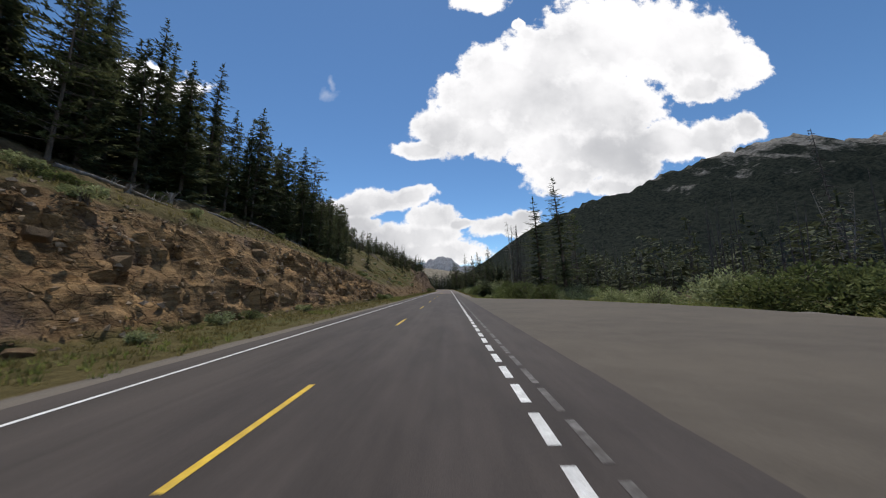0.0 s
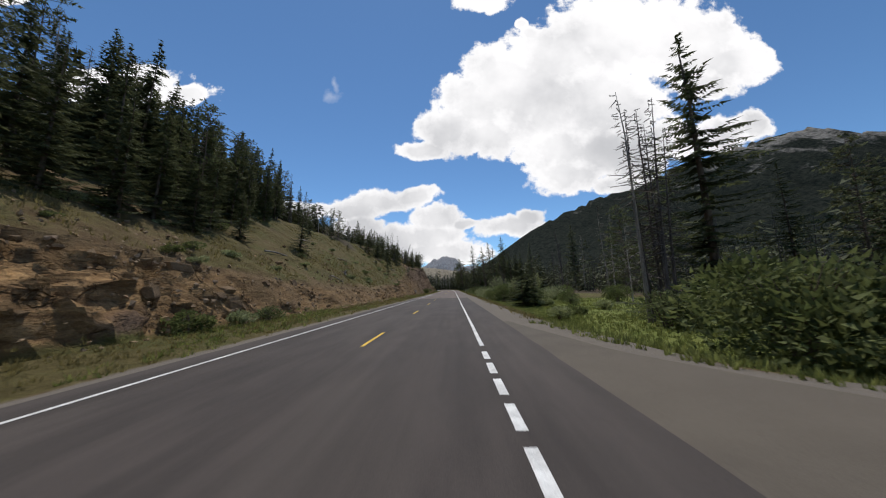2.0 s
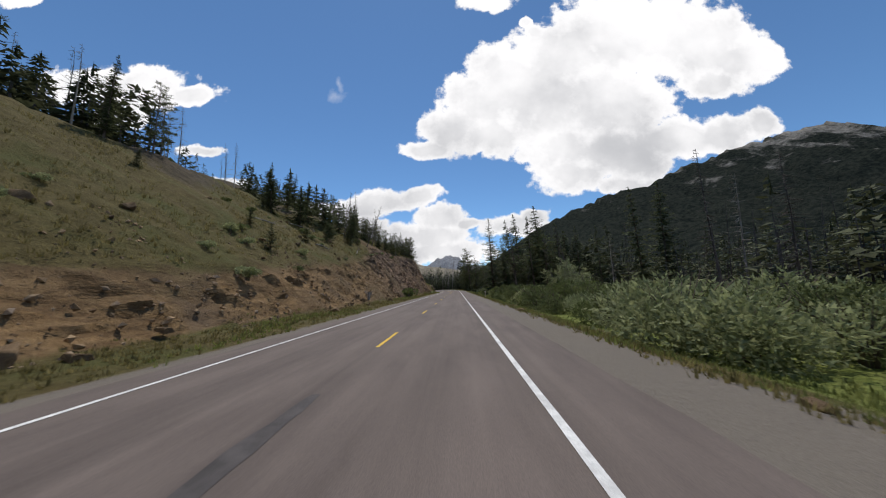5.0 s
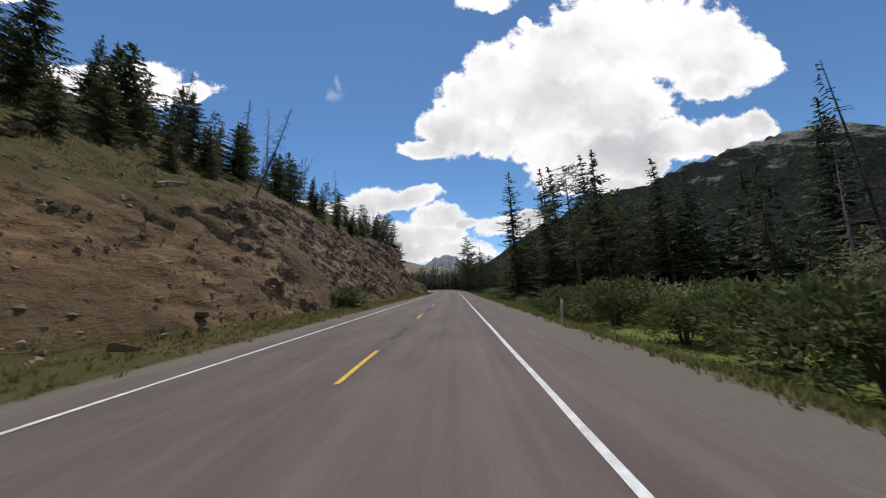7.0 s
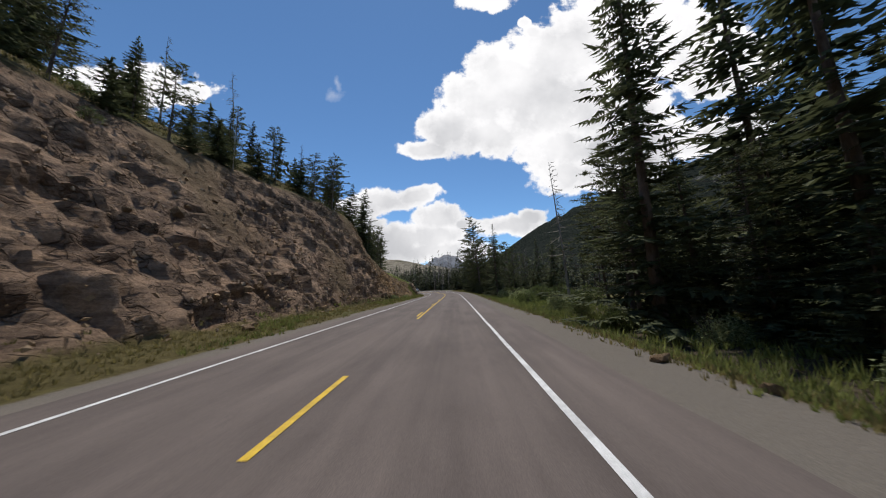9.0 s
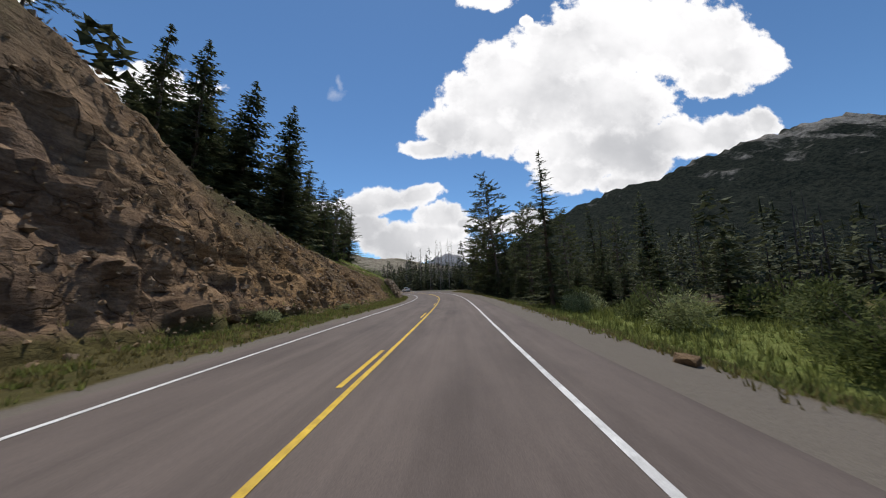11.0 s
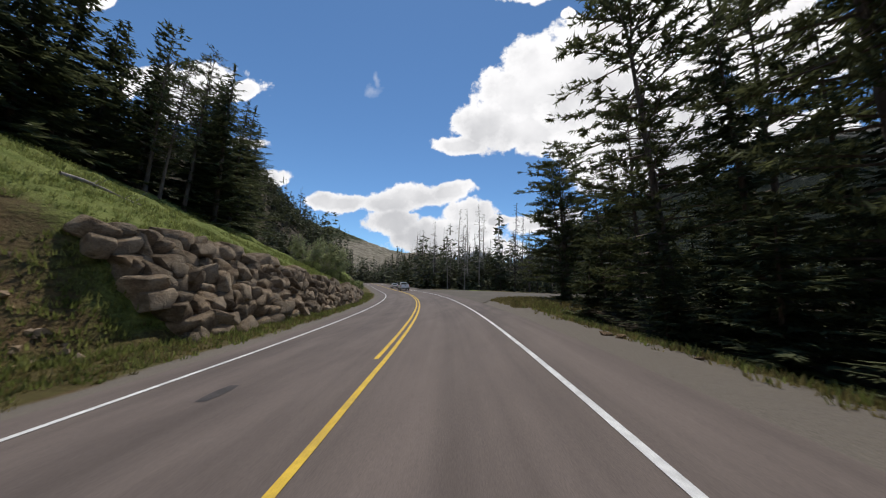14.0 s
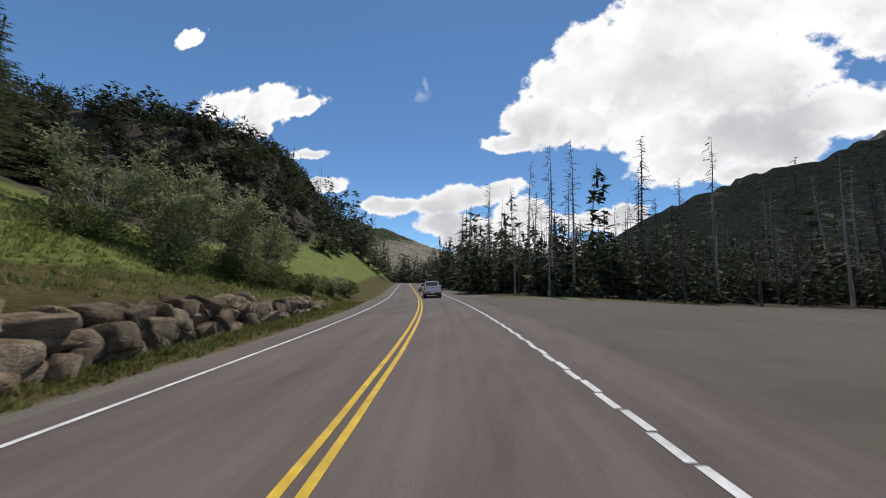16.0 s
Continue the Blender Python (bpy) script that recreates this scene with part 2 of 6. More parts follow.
ASPHALT_DARK = material("dark_asphalt", (0.044, 0.0365, 0.033), (0.063, 0.0515, 0.046), 1.2, 0.85, 0.35, 90, (0.079, 0.066, 0.057), 0.25, 0.5, stretch=(1, 0.25, 1), bump_distance=0.01)
ASPHALT_LIGHT = material("worn_asphalt", (0.108, 0.086, 0.076), (0.142, 0.114, 0.100), 1.2, 0.88, 0.35, 90, (0.163, 0.131, 0.114), 0.22, 0.5, stretch=(1, 0.25, 1), bump_distance=0.01)
ASPHALT_LOT = material("turnout_asphalt", (0.088, 0.074, 0.058), (0.110, 0.093, 0.073), 0.8, 0.9, 0.35, 70, (0.130, 0.109, 0.083), 0.12, 0.5, bump_distance=0.01)
worn_by_traffic(ASPHALT_DARK, 0.06)
worn_by_traffic(ASPHALT_LIGHT, 0.06)
TAR = material("tar_patch", (0.046, 0.041, 0.040), (0.088, 0.078, 0.076), 2, 0.8, 0.2, 60)
WHITE_PAINT = material("white_road_paint", (0.62, 0.62, 0.60), (0.80, 0.80, 0.78), 6, 0.7, 0.2, 60, (0.40, 0.39, 0.38), 1.6, 0.45, bump_distance=0.005)
FADED_PAINT = material("worn_out_road_paint", (0.085, 0.078, 0.072), (0.20, 0.19, 0.18), 5, 0.85, 0.2, 60, (0.075, 0.066, 0.06), 1.2, 0.6, bump_distance=0.005)
YELLOW_PAINT = material("yellow_road_paint", (0.62, 0.40, 0.035), (0.78, 0.53, 0.06), 6, 0.7, 0.2, 60, (0.40, 0.27, 0.06), 1.6, 0.45, bump_distance=0.005)
ROCK = material("warm_cut_rock", (0.152, 0.095, 0.051), (0.296, 0.199, 0.106), 1.1, 0.92, 0.8, 14, (0.109, 0.071, 0.046), 0.35, 0.5, vary=0.16, bump_distance=0.12)
SCREE = material("scree_stone", (0.189, 0.120, 0.065), (0.326, 0.224, 0.125), 1.1, 0.92, 0.5, 14, (0.33, 0.28, 0.23), 0.5, 0.4, island=0.3, bump_distance=0.04)
WALL_STONE = material("grey_brown_wall_stone", (0.125, 0.086, 0.053), (0.260, 0.188, 0.118), 2.4, 0.92, 1.0, 12, (0.36, 0.295, 0.215), 0.7, 0.55, vary=0.34, bump_distance=0.11)
BARK = material("grey_brown_bark", (0.085, 0.064, 0.05), (0.17, 0.132, 0.105), 5, 0.95, 0.6, 30, stretch=(1, 1, 0.2))
DEAD_WOOD = material("weathered_dead_wood", (0.20, 0.172, 0.148), (0.40, 0.355, 0.31), 5, 0.95, 0.5, 30, (0.10, 0.08, 0.07), 0.8, 0.5, stretch=(1, 1, 0.2), vary=0.25)
BURNT_WOOD = material("burnt_grey_wood", (0.055, 0.046, 0.042), (0.14, 0.12, 0.11), 5, 0.95, 0.4, 30, stretch=(1, 1, 0.2))
NEEDLE_SPRUCE = leaf_material("spruce_needles", (0.068, 0.078, 0.040), (0.134, 0.150, 0.072), 0.25, 0.35)
NEEDLE_PINE = leaf_material("pine_needles", (0.076, 0.086, 0.040), (0.150, 0.165, 0.072), 0.25, 0.35)
NEEDLE_FAR = leaf_material("far_conifer_needles", (0.054, 0.061, 0.034), (0.105, 0.116, 0.060), 0.25, 0.25)
LEAF_WILLOW = leaf_material("willow_leaves", (0.080, 0.102, 0.034), (0.175, 0.198, 0.076), 0.25, 0.4)
LEAF_SILVER = leaf_material("silvery_leaves", (0.155, 0.185, 0.078), (0.40, 0.42, 0.22), 0.25, 0.4)
GRASS_GREEN = leaf_material("green_grass", (0.125, 0.150, 0.040), (0.245, 0.260, 0.085), 0.25, 0.45)
GRASS_PALE = leaf_material("pale_olive_grass", (0.155, 0.185, 0.052), (0.275, 0.295, 0.105), 0.25, 0.5)
GRASS_DRY = leaf_material("dry_grass", (0.135, 0.116, 0.043), (0.24, 0.202, 0.084), 0.25, 0.45)


def ground_material():
    """Soil, rock, gravel and turf, mixed by the cover stored with the ground."""
    m = bpy.data.materials.new("hillside_ground")
    m.use_nodes = True
    t = m.node_tree
    bs = t.nodes["Principled BSDF"]
    co = t.nodes.new("ShaderNodeTexCoord")

    def noise_at(sc, dt=6.0, ro=0.6, stretch=(1, 1, 1)):
        mp = t.nodes.new("ShaderNodeMapping")
        mp.inputs["Scale"].default_value = stretch
        t.links.new(co.outputs["Object"], mp.inputs[0])
        nd = t.nodes.new("ShaderNodeTexNoise")
        nd.inputs["Scale"].default_value = sc
        nd.inputs["Detail"].default_value = dt
        nd.inputs["Roughness"].default_value = ro
        t.links.new(mp.outputs[0], nd.inputs[0])
        return nd.outputs[0]

    def rng(sock, a, b, lo=0.0, hi=1.0):
        nd = t.nodes.new("ShaderNodeMapRange")
        nd.interpolation_type = "SMOOTHSTEP"
        for i, v in enumerate((a, b, lo, hi)):
            nd.inputs[1 + i].default_value = v
        t.links.new(sock, nd.inputs[0])
        return nd.outputs[0]

    def mix(fac, a, b, mode="MIX"):
        nd = t.nodes.new("ShaderNodeMix")
        nd.data_type = "RGBA"
        nd.blend_type = mode
        for sock, v in ((nd.inputs["Factor"], fac), (nd.inputs[6], a), (nd.inputs[7], b)):
            if isinstance(v, bpy.types.NodeSocket):
                t.links.new(v, sock)
            else:
                sock.default_value = v if isinstance(v, float) else (*v, 1)
        return nd.outputs[2]

    def cover(name):
        nd = t.nodes.new("ShaderNodeAttribute")
        nd.attribute_name = name
        return nd.outputs["Fac"]

    def add(a, b, op="ADD"):
        nd = t.nodes.new("ShaderNodeMath")
        nd.operation = op
        for i, v in enumerate((a, b)):
            if isinstance(v, bpy.types.NodeSocket):
                t.links.new(v, nd.inputs[i])
            else:
                nd.inputs[i].default_value = v
        return nd.outputs[0]

    tones = []

    def crack(scale, width):
        """Narrow open joints between the blocks: 1 in the joint, 0 on the blocks."""
        bend = t.nodes.new("ShaderNodeTexNoise")
        bend.inputs["Scale"].default_value = scale * 1.1
        bend.inputs["Detail"].default_value = 5.0
        t.links.new(co.outputs["Object"], bend.inputs[0])
        pull = t.nodes.new("ShaderNodeVectorMath")
        pull.operation = "MULTIPLY_ADD"
        t.links.new(bend.outputs[1], pull.inputs[0])
        pull.inputs[1].default_value = (0.9 / scale,) * 3
        t.links.new(co.outputs["Object"], pull.inputs[2])
        shape = t.nodes.new("ShaderNodeMapping")
        shape.inputs["Scale"].default_value = (0.8, 0.8, 1.25)
        shape.inputs["Rotation"].default_value = (0.25, 0.1, 0.0)
        t.links.new(pull.outputs[0], shape.inputs[0])
        cell = t.nodes.new("ShaderNodeTexVoronoi")
        cell.feature = "DISTANCE_TO_EDGE"
        cell.inputs["Scale"].default_value = scale
        t.links.new(shape.outputs[0], cell.inputs["Vector"])
        return rng(cell.outputs["Distance"], 0.0, width, 1.0, 0.0)

    def facet(scale, amount):
        """Broken faces: every cell of the rock tilts its own way."""
        bend = t.nodes.new("ShaderNodeTexNoise")
        bend.inputs["Scale"].default_value = scale * 1.3
        bend.inputs["Detail"].default_value = 4.0
        t.links.new(co.outputs["Object"], bend.inputs[0])

        def vec(op, a, b, out=0):
            nd = t.nodes.new("ShaderNodeVectorMath")
            nd.operation = op
            for i, v in enumerate((a, b)):
                if isinstance(v, bpy.types.NodeSocket):
                    t.links.new(v, nd.inputs[i])
                else:
                    nd.inputs[i].default_value = v
            return nd.outputs["Value"] if op == "DOT_PRODUCT" else nd.outputs[0]

        moved = vec("ADD", vec("MULTIPLY", co.outputs["Object"], (1.0, 1.0, 1.7)), vec("MULTIPLY", bend.outputs[1], (0.5 / scale,) * 3))
        cell = t.nodes.new("ShaderNodeTexVoronoi")
        cell.inputs["Scale"].default_value = scale
        t.links.new(moved, cell.inputs["Vector"])
        tones.append(cell.outputs["Color"])
        off = vec("SUBTRACT", moved, cell.outputs["Position"])
        tilt = vec("SUBTRACT", cell.outputs["Color"], (0.5, 0.5, 0.5))
        return add(vec("DOT_PRODUCT", off, tilt), 6.0 * amount, "MULTIPLY")

    big, mid, fine = noise_at(0.18), noise_at(1.3), noise_at(9.0, 5.0, 0.7)
    facets = add(facet(0.75, 0.7), facet(2.1, 0.45))
    first = t.nodes.new("ShaderNodeSeparateColor")
    t.links.new(tones[0], first.inputs[0])
    tone_of_block = first.outputs[0]
    strata = noise_at(1.0, 5.0, 0.65, (0.5, 0.5, 3.2))
    soil = mix(rng(mid, 0.35, 0.65), (0.105, 0.068, 0.034), (0.156, 0.108, 0.058))
    soil = mix(rng(big, 0.45, 0.62), soil, (0.162, 0.114, 0.059))
    rock = mix(rng(strata, 0.36, 0.64), (0.172, 0.103, 0.050), (0.345, 0.222, 0.108))
    rock = mix(cover("dusky"), rock, mix(rng(strata, 0.36, 0.64), (0.158, 0.108, 0.076), (0.300, 0.206, 0.140)))
    rock = mix(0.8, rock, mix(tone_of_block, (0.78, 0.76, 0.76), (1.18, 1.16, 1.12)), "MULTIPLY")
    rock = mix(rng(big, 0.52, 0.68), rock, (0.150, 0.100, 0.070))
    turf = mix(rng(mid, 0.35, 0.65), (0.086, 0.069, 0.025), (0.124, 0.101, 0.040))
    turf = mix(rng(big, 0.45, 0.66), turf, (0.088, 0.087, 0.028))
    lush = mix(rng(mid, 0.35, 0.65), (0.135, 0.168, 0.038), (0.205, 0.228, 0.064))
    gravel = mix(rng(noise_at(48.0, 3.0, 0.75), 0.3, 0.7), (0.120, 0.104, 0.086), (0.205, 0.180, 0.150))
    duff = mix(rng(mid, 0.35, 0.65), (0.050, 0.040, 0.028), (0.095, 0.075, 0.048))
    worn = rng(noise_at(0.5, 4.0), 0.40, 0.58)
    shaded_gaps = add(add(crack(0.55, 0.032), add(crack(1.5, 0.045), worn, "MULTIPLY"), "MAXIMUM"), add(rng(noise_at(0.9, 3.0), 0.42, 0.60), rng(cover("rock"), 0.40, 0.85), "MULTIPLY"), "MULTIPLY")
    # shade inside the joints is painted into the rock colour; the bump sinks them
    rock = mix(add(shaded_gaps, 0.55, "MULTIPLY"), rock, (0.045, 0.029, 0.018))
    col = mix(cover("rock"), soil, rock)

    def patchy(name):
        return rng(add(cover(name), add(add(fine, mid), 0.35, "MULTIPLY")), 0.68, 0.98)

    col = mix(patchy("turf"), col, turf)
    col = mix(patchy("lush"), col, lush)
    col = mix(patchy("duff"), col, duff)
    col = mix(0.6, col, mix(rng(fine, 0.3, 0.7), (0.62, 0.62, 0.62), (1.3, 1.3, 1.3)), "MULTIPLY")
    col = mix(patchy("gravel"), col, gravel)
    t.links.new(col, bs.inputs["Base Color"])
    bs.inputs["Roughness"].default_value = 0.95
    bs.inputs["Specular IOR Level"].default_value = 0.15
    bp = t.nodes.new("ShaderNodeBump")
    bp.inputs["Strength"].default_value = 1.0
    bp.inputs["Distance"].default_value = 0.18
    facets = add(add(facets, add(shaded_gaps, 1.3, "MULTIPLY"), "SUBTRACT"), cover("rock"), "MULTIPLY")
    calm = add(1.0, add(cover("gravel"), 0.8, "MULTIPLY"), "SUBTRACT")
    t.links.new(add(add(add(add(mid, strata), add(fine, 0.6, "MULTIPLY")), facets), calm, "MULTIPLY"), bp.inputs["Height"])
    t.links.new(bp.outputs[0], bs.inputs["Normal"])
    return m


GROUND = ground_material()


def mountain_material(name, wood_low, wood_high, stone, tree_line):
    m = bpy.data.materials.new(name)
    m.use_nodes = True
    t = m.node_tree
    bs = t.nodes["Principled BSDF"]
    bs.inputs["Roughness"].default_value = 1.0
    bs.inputs["Specular IOR Level"].default_value = 0.0
    co = t.nodes.new("ShaderNodeTexCoord")

    def noise_at(sc, dt=8.0):
        nd = t.nodes.new("ShaderNodeTexNoise")
        nd.inputs["Scale"].default_value = sc
        nd.inputs["Detail"].default_value = dt
        nd.inputs["Roughness"].default_value = 0.68
        t.links.new(co.outputs["Object"], nd.inputs[0])
        return nd.outputs[0]

    def mix(fac, a, b):
        nd = t.nodes.new("ShaderNodeMix")
        nd.data_type = "RGBA"
        for sock, v in ((nd.inputs["Factor"], fac), (nd.inputs[6], a), (nd.inputs[7], b)):
            if isinstance(v, bpy.types.NodeSocket):
                t.links.new(v, sock)
            else:
                sock.default_value = (*v, 1)
        return nd.outputs[2]

    def rng(sock, a, b):
        nd = t.nodes.new("ShaderNodeMapRange")
        nd.interpolation_type = "SMOOTHSTEP"
        nd.inputs[1].default_value, nd.inputs[2].default_value = a, b
        t.links.new(sock, nd.inputs[0])
        return nd.outputs[0]

    big, fine = noise_at(0.006), noise_at(0.05)
    at_node = t.nodes.new("ShaderNodeAttribute")
    at_node.attribute_name = "bare"
    add = t.nodes.new("ShaderNodeMath")
    add.operation = "ADD"
    t.links.new(at_node.outputs["Fac"], add.inputs[0])
    t.links.new(big, add.inputs[1])
    wood = mix(rng(fine, 0.36, 0.62), wood_low, wood_high)
    grey = tuple(c * 0.55 for c in stone)
    rock = mix(rng(fine, 0.38, 0.62), grey, stone)
    t.links.new(mix(rng(add.outputs[0], tree_line, tree_line + 0.18), wood, rock), bs.inputs["Base Color"])
    bp = t.nodes.new("ShaderNodeBump")
    bp.inputs["Strength"].default_value = 1.0
    bp.inputs["Distance"].default_value = 14.0
    t.links.new(fine, bp.inputs["Height"])
    t.links.new(bp.outputs[0], bs.inputs["Normal"])
    return m


# dark forest tones, with the shade of the great cloud put into the colour
MOUNTAIN = mountain_material("forested_mountain", (0.014, 0.018, 0.016), (0.036, 0.040, 0.032), (0.30, 0.28, 0.25), 1.34)
# the blue haze of distance is mixed into these pale rock tones
MOUNTAIN_FAR = mountain_material("bare_hazed_far_mountain", (0.10, 0.12, 0.13), (0.20, 0.21, 0.21), (0.30, 0.31, 0.33), 0.75)
MOUNTAIN_LEFT = mountain_material("grassy_far_ridge", (0.030, 0.040, 0.022), (0.10, 0.10, 0.06), (0.34, 0.30, 0.23), 1.0)

# ---------------------------------------------------------------- helpers for meshes


def mesh_of(name, verts, faces, mat, smooth_faces=False):
    me = bpy.data.meshes.new(name)
    me.from_pydata(verts, [], faces)
    me.materials.append(mat)
    if smooth_faces:
        me.polygons.foreach_set("use_smooth", [True] * len(me.polygons))
    me.update()
    return me


def finish(bm, name, mat):
    me = bpy.data.meshes.new(name)
    bm.to_mesh(me)
    bm.free()
    me.materials.append(mat)
    return me


def part(name, bm, mat, parent, label=""):
    """Links a bmesh, or a mesh, as one object under a thing or part."""
    me = finish(bm, name, mat) if isinstance(bm, bmesh.types.BMesh) else bm
    ob = new(name, me)
    ob.parent = parent
    return tagged(ob, label)


def table(pairs, s):
    """A value between rows of (s, value)."""
    if s <= pairs[0][0]:
        return pairs[0][1]
    for (a, va), (b, vb) in zip(pairs, pairs[1:]):
        if s <= b:
            return va + (vb - va) * (s - a) / (b - a)
    return pairs[-1][1]


# ---------------------------------------------------------------- the shape of the land
FOOT = [(-60, 11.0), (20, 11.0), (50, 10.0), (70, 9.6), (95, 9.2), (160, 9.0), (215, 8.8), (262, 8.9), (280, 8.7), (286, 7.9), (292, 7.7), (300, 7.4), (308, 7.1), (316, 7.3), (326, 8.0), (345, 8.0), (420, 7.5)]
CUT = [(-60, 6.0), (20, 6.3), (34, 6.3), (48, 4.6), (60, 3.4), (80, 1.8), (98, 1.5), (125, 2.8), (150, 5.5), (166, 8.4), (175, 11.0), (185, 12.6), (205, 12.8), (216, 13.0), (225, 13.2), (231, 13.0), (235, 11.0), (239, 8.8), (246, 7.6), (258, 6.3), (272, 5.0), (284, 4.1),
       (293, 3.6), (296, 3.1), (300, 2.5), (306, 1.9), (313, 1.6), (322, 1.25), (331, 0.7), (338, 0.2), (345, 0.0)]
STEEP = [(-60, 1.6), (20, 1.65), (36, 1.65), (50, 1.6), (62, 1.3), (75, 0.9), (110, 0.85), (140, 1.05), (160, 1.15), (168, 1.5), (185, 1.35), (205, 1.35), (216, 1.6), (225, 2.2), (232, 2.5), (240, 1.7), (250, 1.35), (262, 1.1), (282, 1.1), (286.5, 1.9), (335, 2.0), (345, 1.0)]
RISE = [(-60, 0.56), (62, 0.56), (85, 0.67), (100, 0.73), (145, 0.73), (160, 0.66), (172, 0.60), (225, 0.55), (242, 0.42), (262, 0.40), (285, 0.46), (310, 0.46), (322, 0.44), (335, 0.36), (362, 0.36), (385, 0.56), (400, 0.78), (450, 1.0), (700, 1.1)]
UPHILL = [(-60, 0.5), (60, 0.48), (90, 0.36), (120, 0.28), (200, 0.30), (235, 0.48), (300, 0.60), (332, 0.28), (362, 0.30), (385, 0.56), (405, 0.86), (450, 1.05), (700, 1.1)]


SHOULDER = [(-60, 95), (300, 95), (335, 66), (365, 54), (400, 58), (450, 62), (700, 62)]


def hill(s, a):
    """Height of the hillside at a metres to the left of the road's middle line."""
    d = a - table(FOOT, s)
    if a < 4.5:
        return -0.06
    if d <= 0:
        return -0.06 - 0.12 * smooth(4.5, 5.6, a) + 0.16 * smooth(6.0, table(FOOT, s), a)
    cut, steep, rise = table(CUT, s), table(STEEP, s), table(RISE, s)
    z = min(d * steep, cut + (d - cut / steep) * rise) - 0.02
    far = a - 32.0
    if far > 0:
        z = z + far * (table(UPHILL, s) - rise)
        rise = table(UPHILL, s)
    far = a - table(SHOULDER, s)
    if far > 0:
        z = z - far * rise + far * 0.12
    far = a - 160
    if far > 0:
        z = z - far * 0.3
    return z


LOT_A = [(-60, 19.5), (20, 19.3), (28, 17.5), (36, 15.4), (40, 13.6), (43, 10.8), (47, 8.2), (50, 6.8), (58, 5.3)]
LOT_B_NEAR = [(5.3, 301.0), (6.2, 303.5), (7.4, 305.5), (10.9, 307.5), (15.5, 308.5), (25.0, 313.0), (45.0, 322.0), (90.0, 330.0)]


def in_lot(s, n):
    if s < 58 and n < table(LOT_A, s):
        return True
    return n > 5.0 and n < 95 and s > table(LOT_B_NEAR, n) and s < 345


def lowland(s, n):
    """Height of the valley floor at n metres to the right of the road's middle line."""
    if n < 5.2 or in_lot(s, n):
        return -0.06
    edge = 5.3
    if s < 58:
        edge = table(LOT_A, s)
    d = n - edge
    z = -0.06 - 0.10 * smooth(0, 1.2, d) - 0.75 * smooth(1.4, 5.0, d)
    if s > 290:
        w = smooth(290, 300, s)
        z = z * (1 - w) + (-0.06 + 0.07 * smooth(0, 3, d)) * w
    z += 0.02 * min(200.0, max(0.0, n - 70))
    return z


def land(s, n):
    return hill(s, -n) if n < 0 else lowland(s, n)


def ground_at(s, n, dz=0.0):
    p = at(s, n)
    if n < -9 or n > 9:
        p.z = road_z(s, n)
    p.z += land(s, n) + dz
    return p


def rockiness(s, a):
    d = a - table(FOOT, s)
    if d < -0.4 or s > 286:
        return 0.0
    cut, steep = table(CUT, s), table(STEEP, s)
    top = cut / steep
    w = smooth(-0.4, 0.5, d) * (1 - smooth(top * 0.9, top * 1.2 + 0.6, d))
    broken = smooth(-0.35, 0.25, noise.noise(Vector((s * 0.13, a * 0.25, 11.0))) + 0.25)
    bare = smooth(52, 66, s) * (1 - smooth(158, 176, s)) + smooth(262, 270, s)
    return w * (1 - smooth(278, 287, s)) * (broken * (0.5 + 0.5 * (1 - bare)) + 0.25 * (1 - bare) * (1 - broken))


def crag(s, a, z):
    """How far the rock stands out from the even slope: blocks and ledges between open joints."""
    warp = noise.noise_vector(Vector((s * 0.25, a * 0.25, z * 0.35)))
    p = Vector((s / 1.7 + 0.30 * a, z / 1.05 + 0.05 * s, a / 3.0)) + 0.55 * warp
    dist, pts = noise.voronoi(p)
    joint = smooth(0.0, 0.17, dist[1] - dist[0])
    block = noise.cell(pts[0] * 7.31) - 0.5
    dist2, pts2 = noise.voronoi(Vector((s / 5.5, z / 2.4, a / 6.0)) + 0.5 * warp)
    big = noise.cell(pts2[0] * 5.17) - 0.5
    dist3, pts3 = noise.voronoi(Vector((s / 0.75 + 0.2 * a, z / 0.5 + 0.1 * s, a / 1.4)) + 0.4 * warp)
    chip = noise.cell(pts3[0] * 3.77) - 0.5 - 0.3 * (1 - smooth(0.0, 0.16, dist3[1] - dist3[0]))
    broken = 0.85 * smooth(0.0, 0.35, noise.noise(Vector((s * 0.11, z * 0.2, 5.0))))
    ledge = noise.noise(Vector((s * 0.12, 3.0, z * 1.1 + 0.15 * s)))
    rubble = smooth(0.0, 0.35, noise.noise(Vector((s * 0.09, z * 0.16, 8.0))))
    hard = (0.46 * block * joint - 0.30 * (1 - joint) + 0.50 * big + 0.24 * chip * broken) * (1 - 0.45 * rubble)
    return hard * (1 - 0.3 * smooth(165, 175, s)) + 0.22 * ledge + 0.28 * noise.fractal(Vector((s * 0.45, a * 0.45, z * 0.45)), 0.6, 2.0, 6)


def span(a, b, step):
    k = max(1, round((b - a) / step))
    return [a + (b - a) * i / k for i in range(k)]


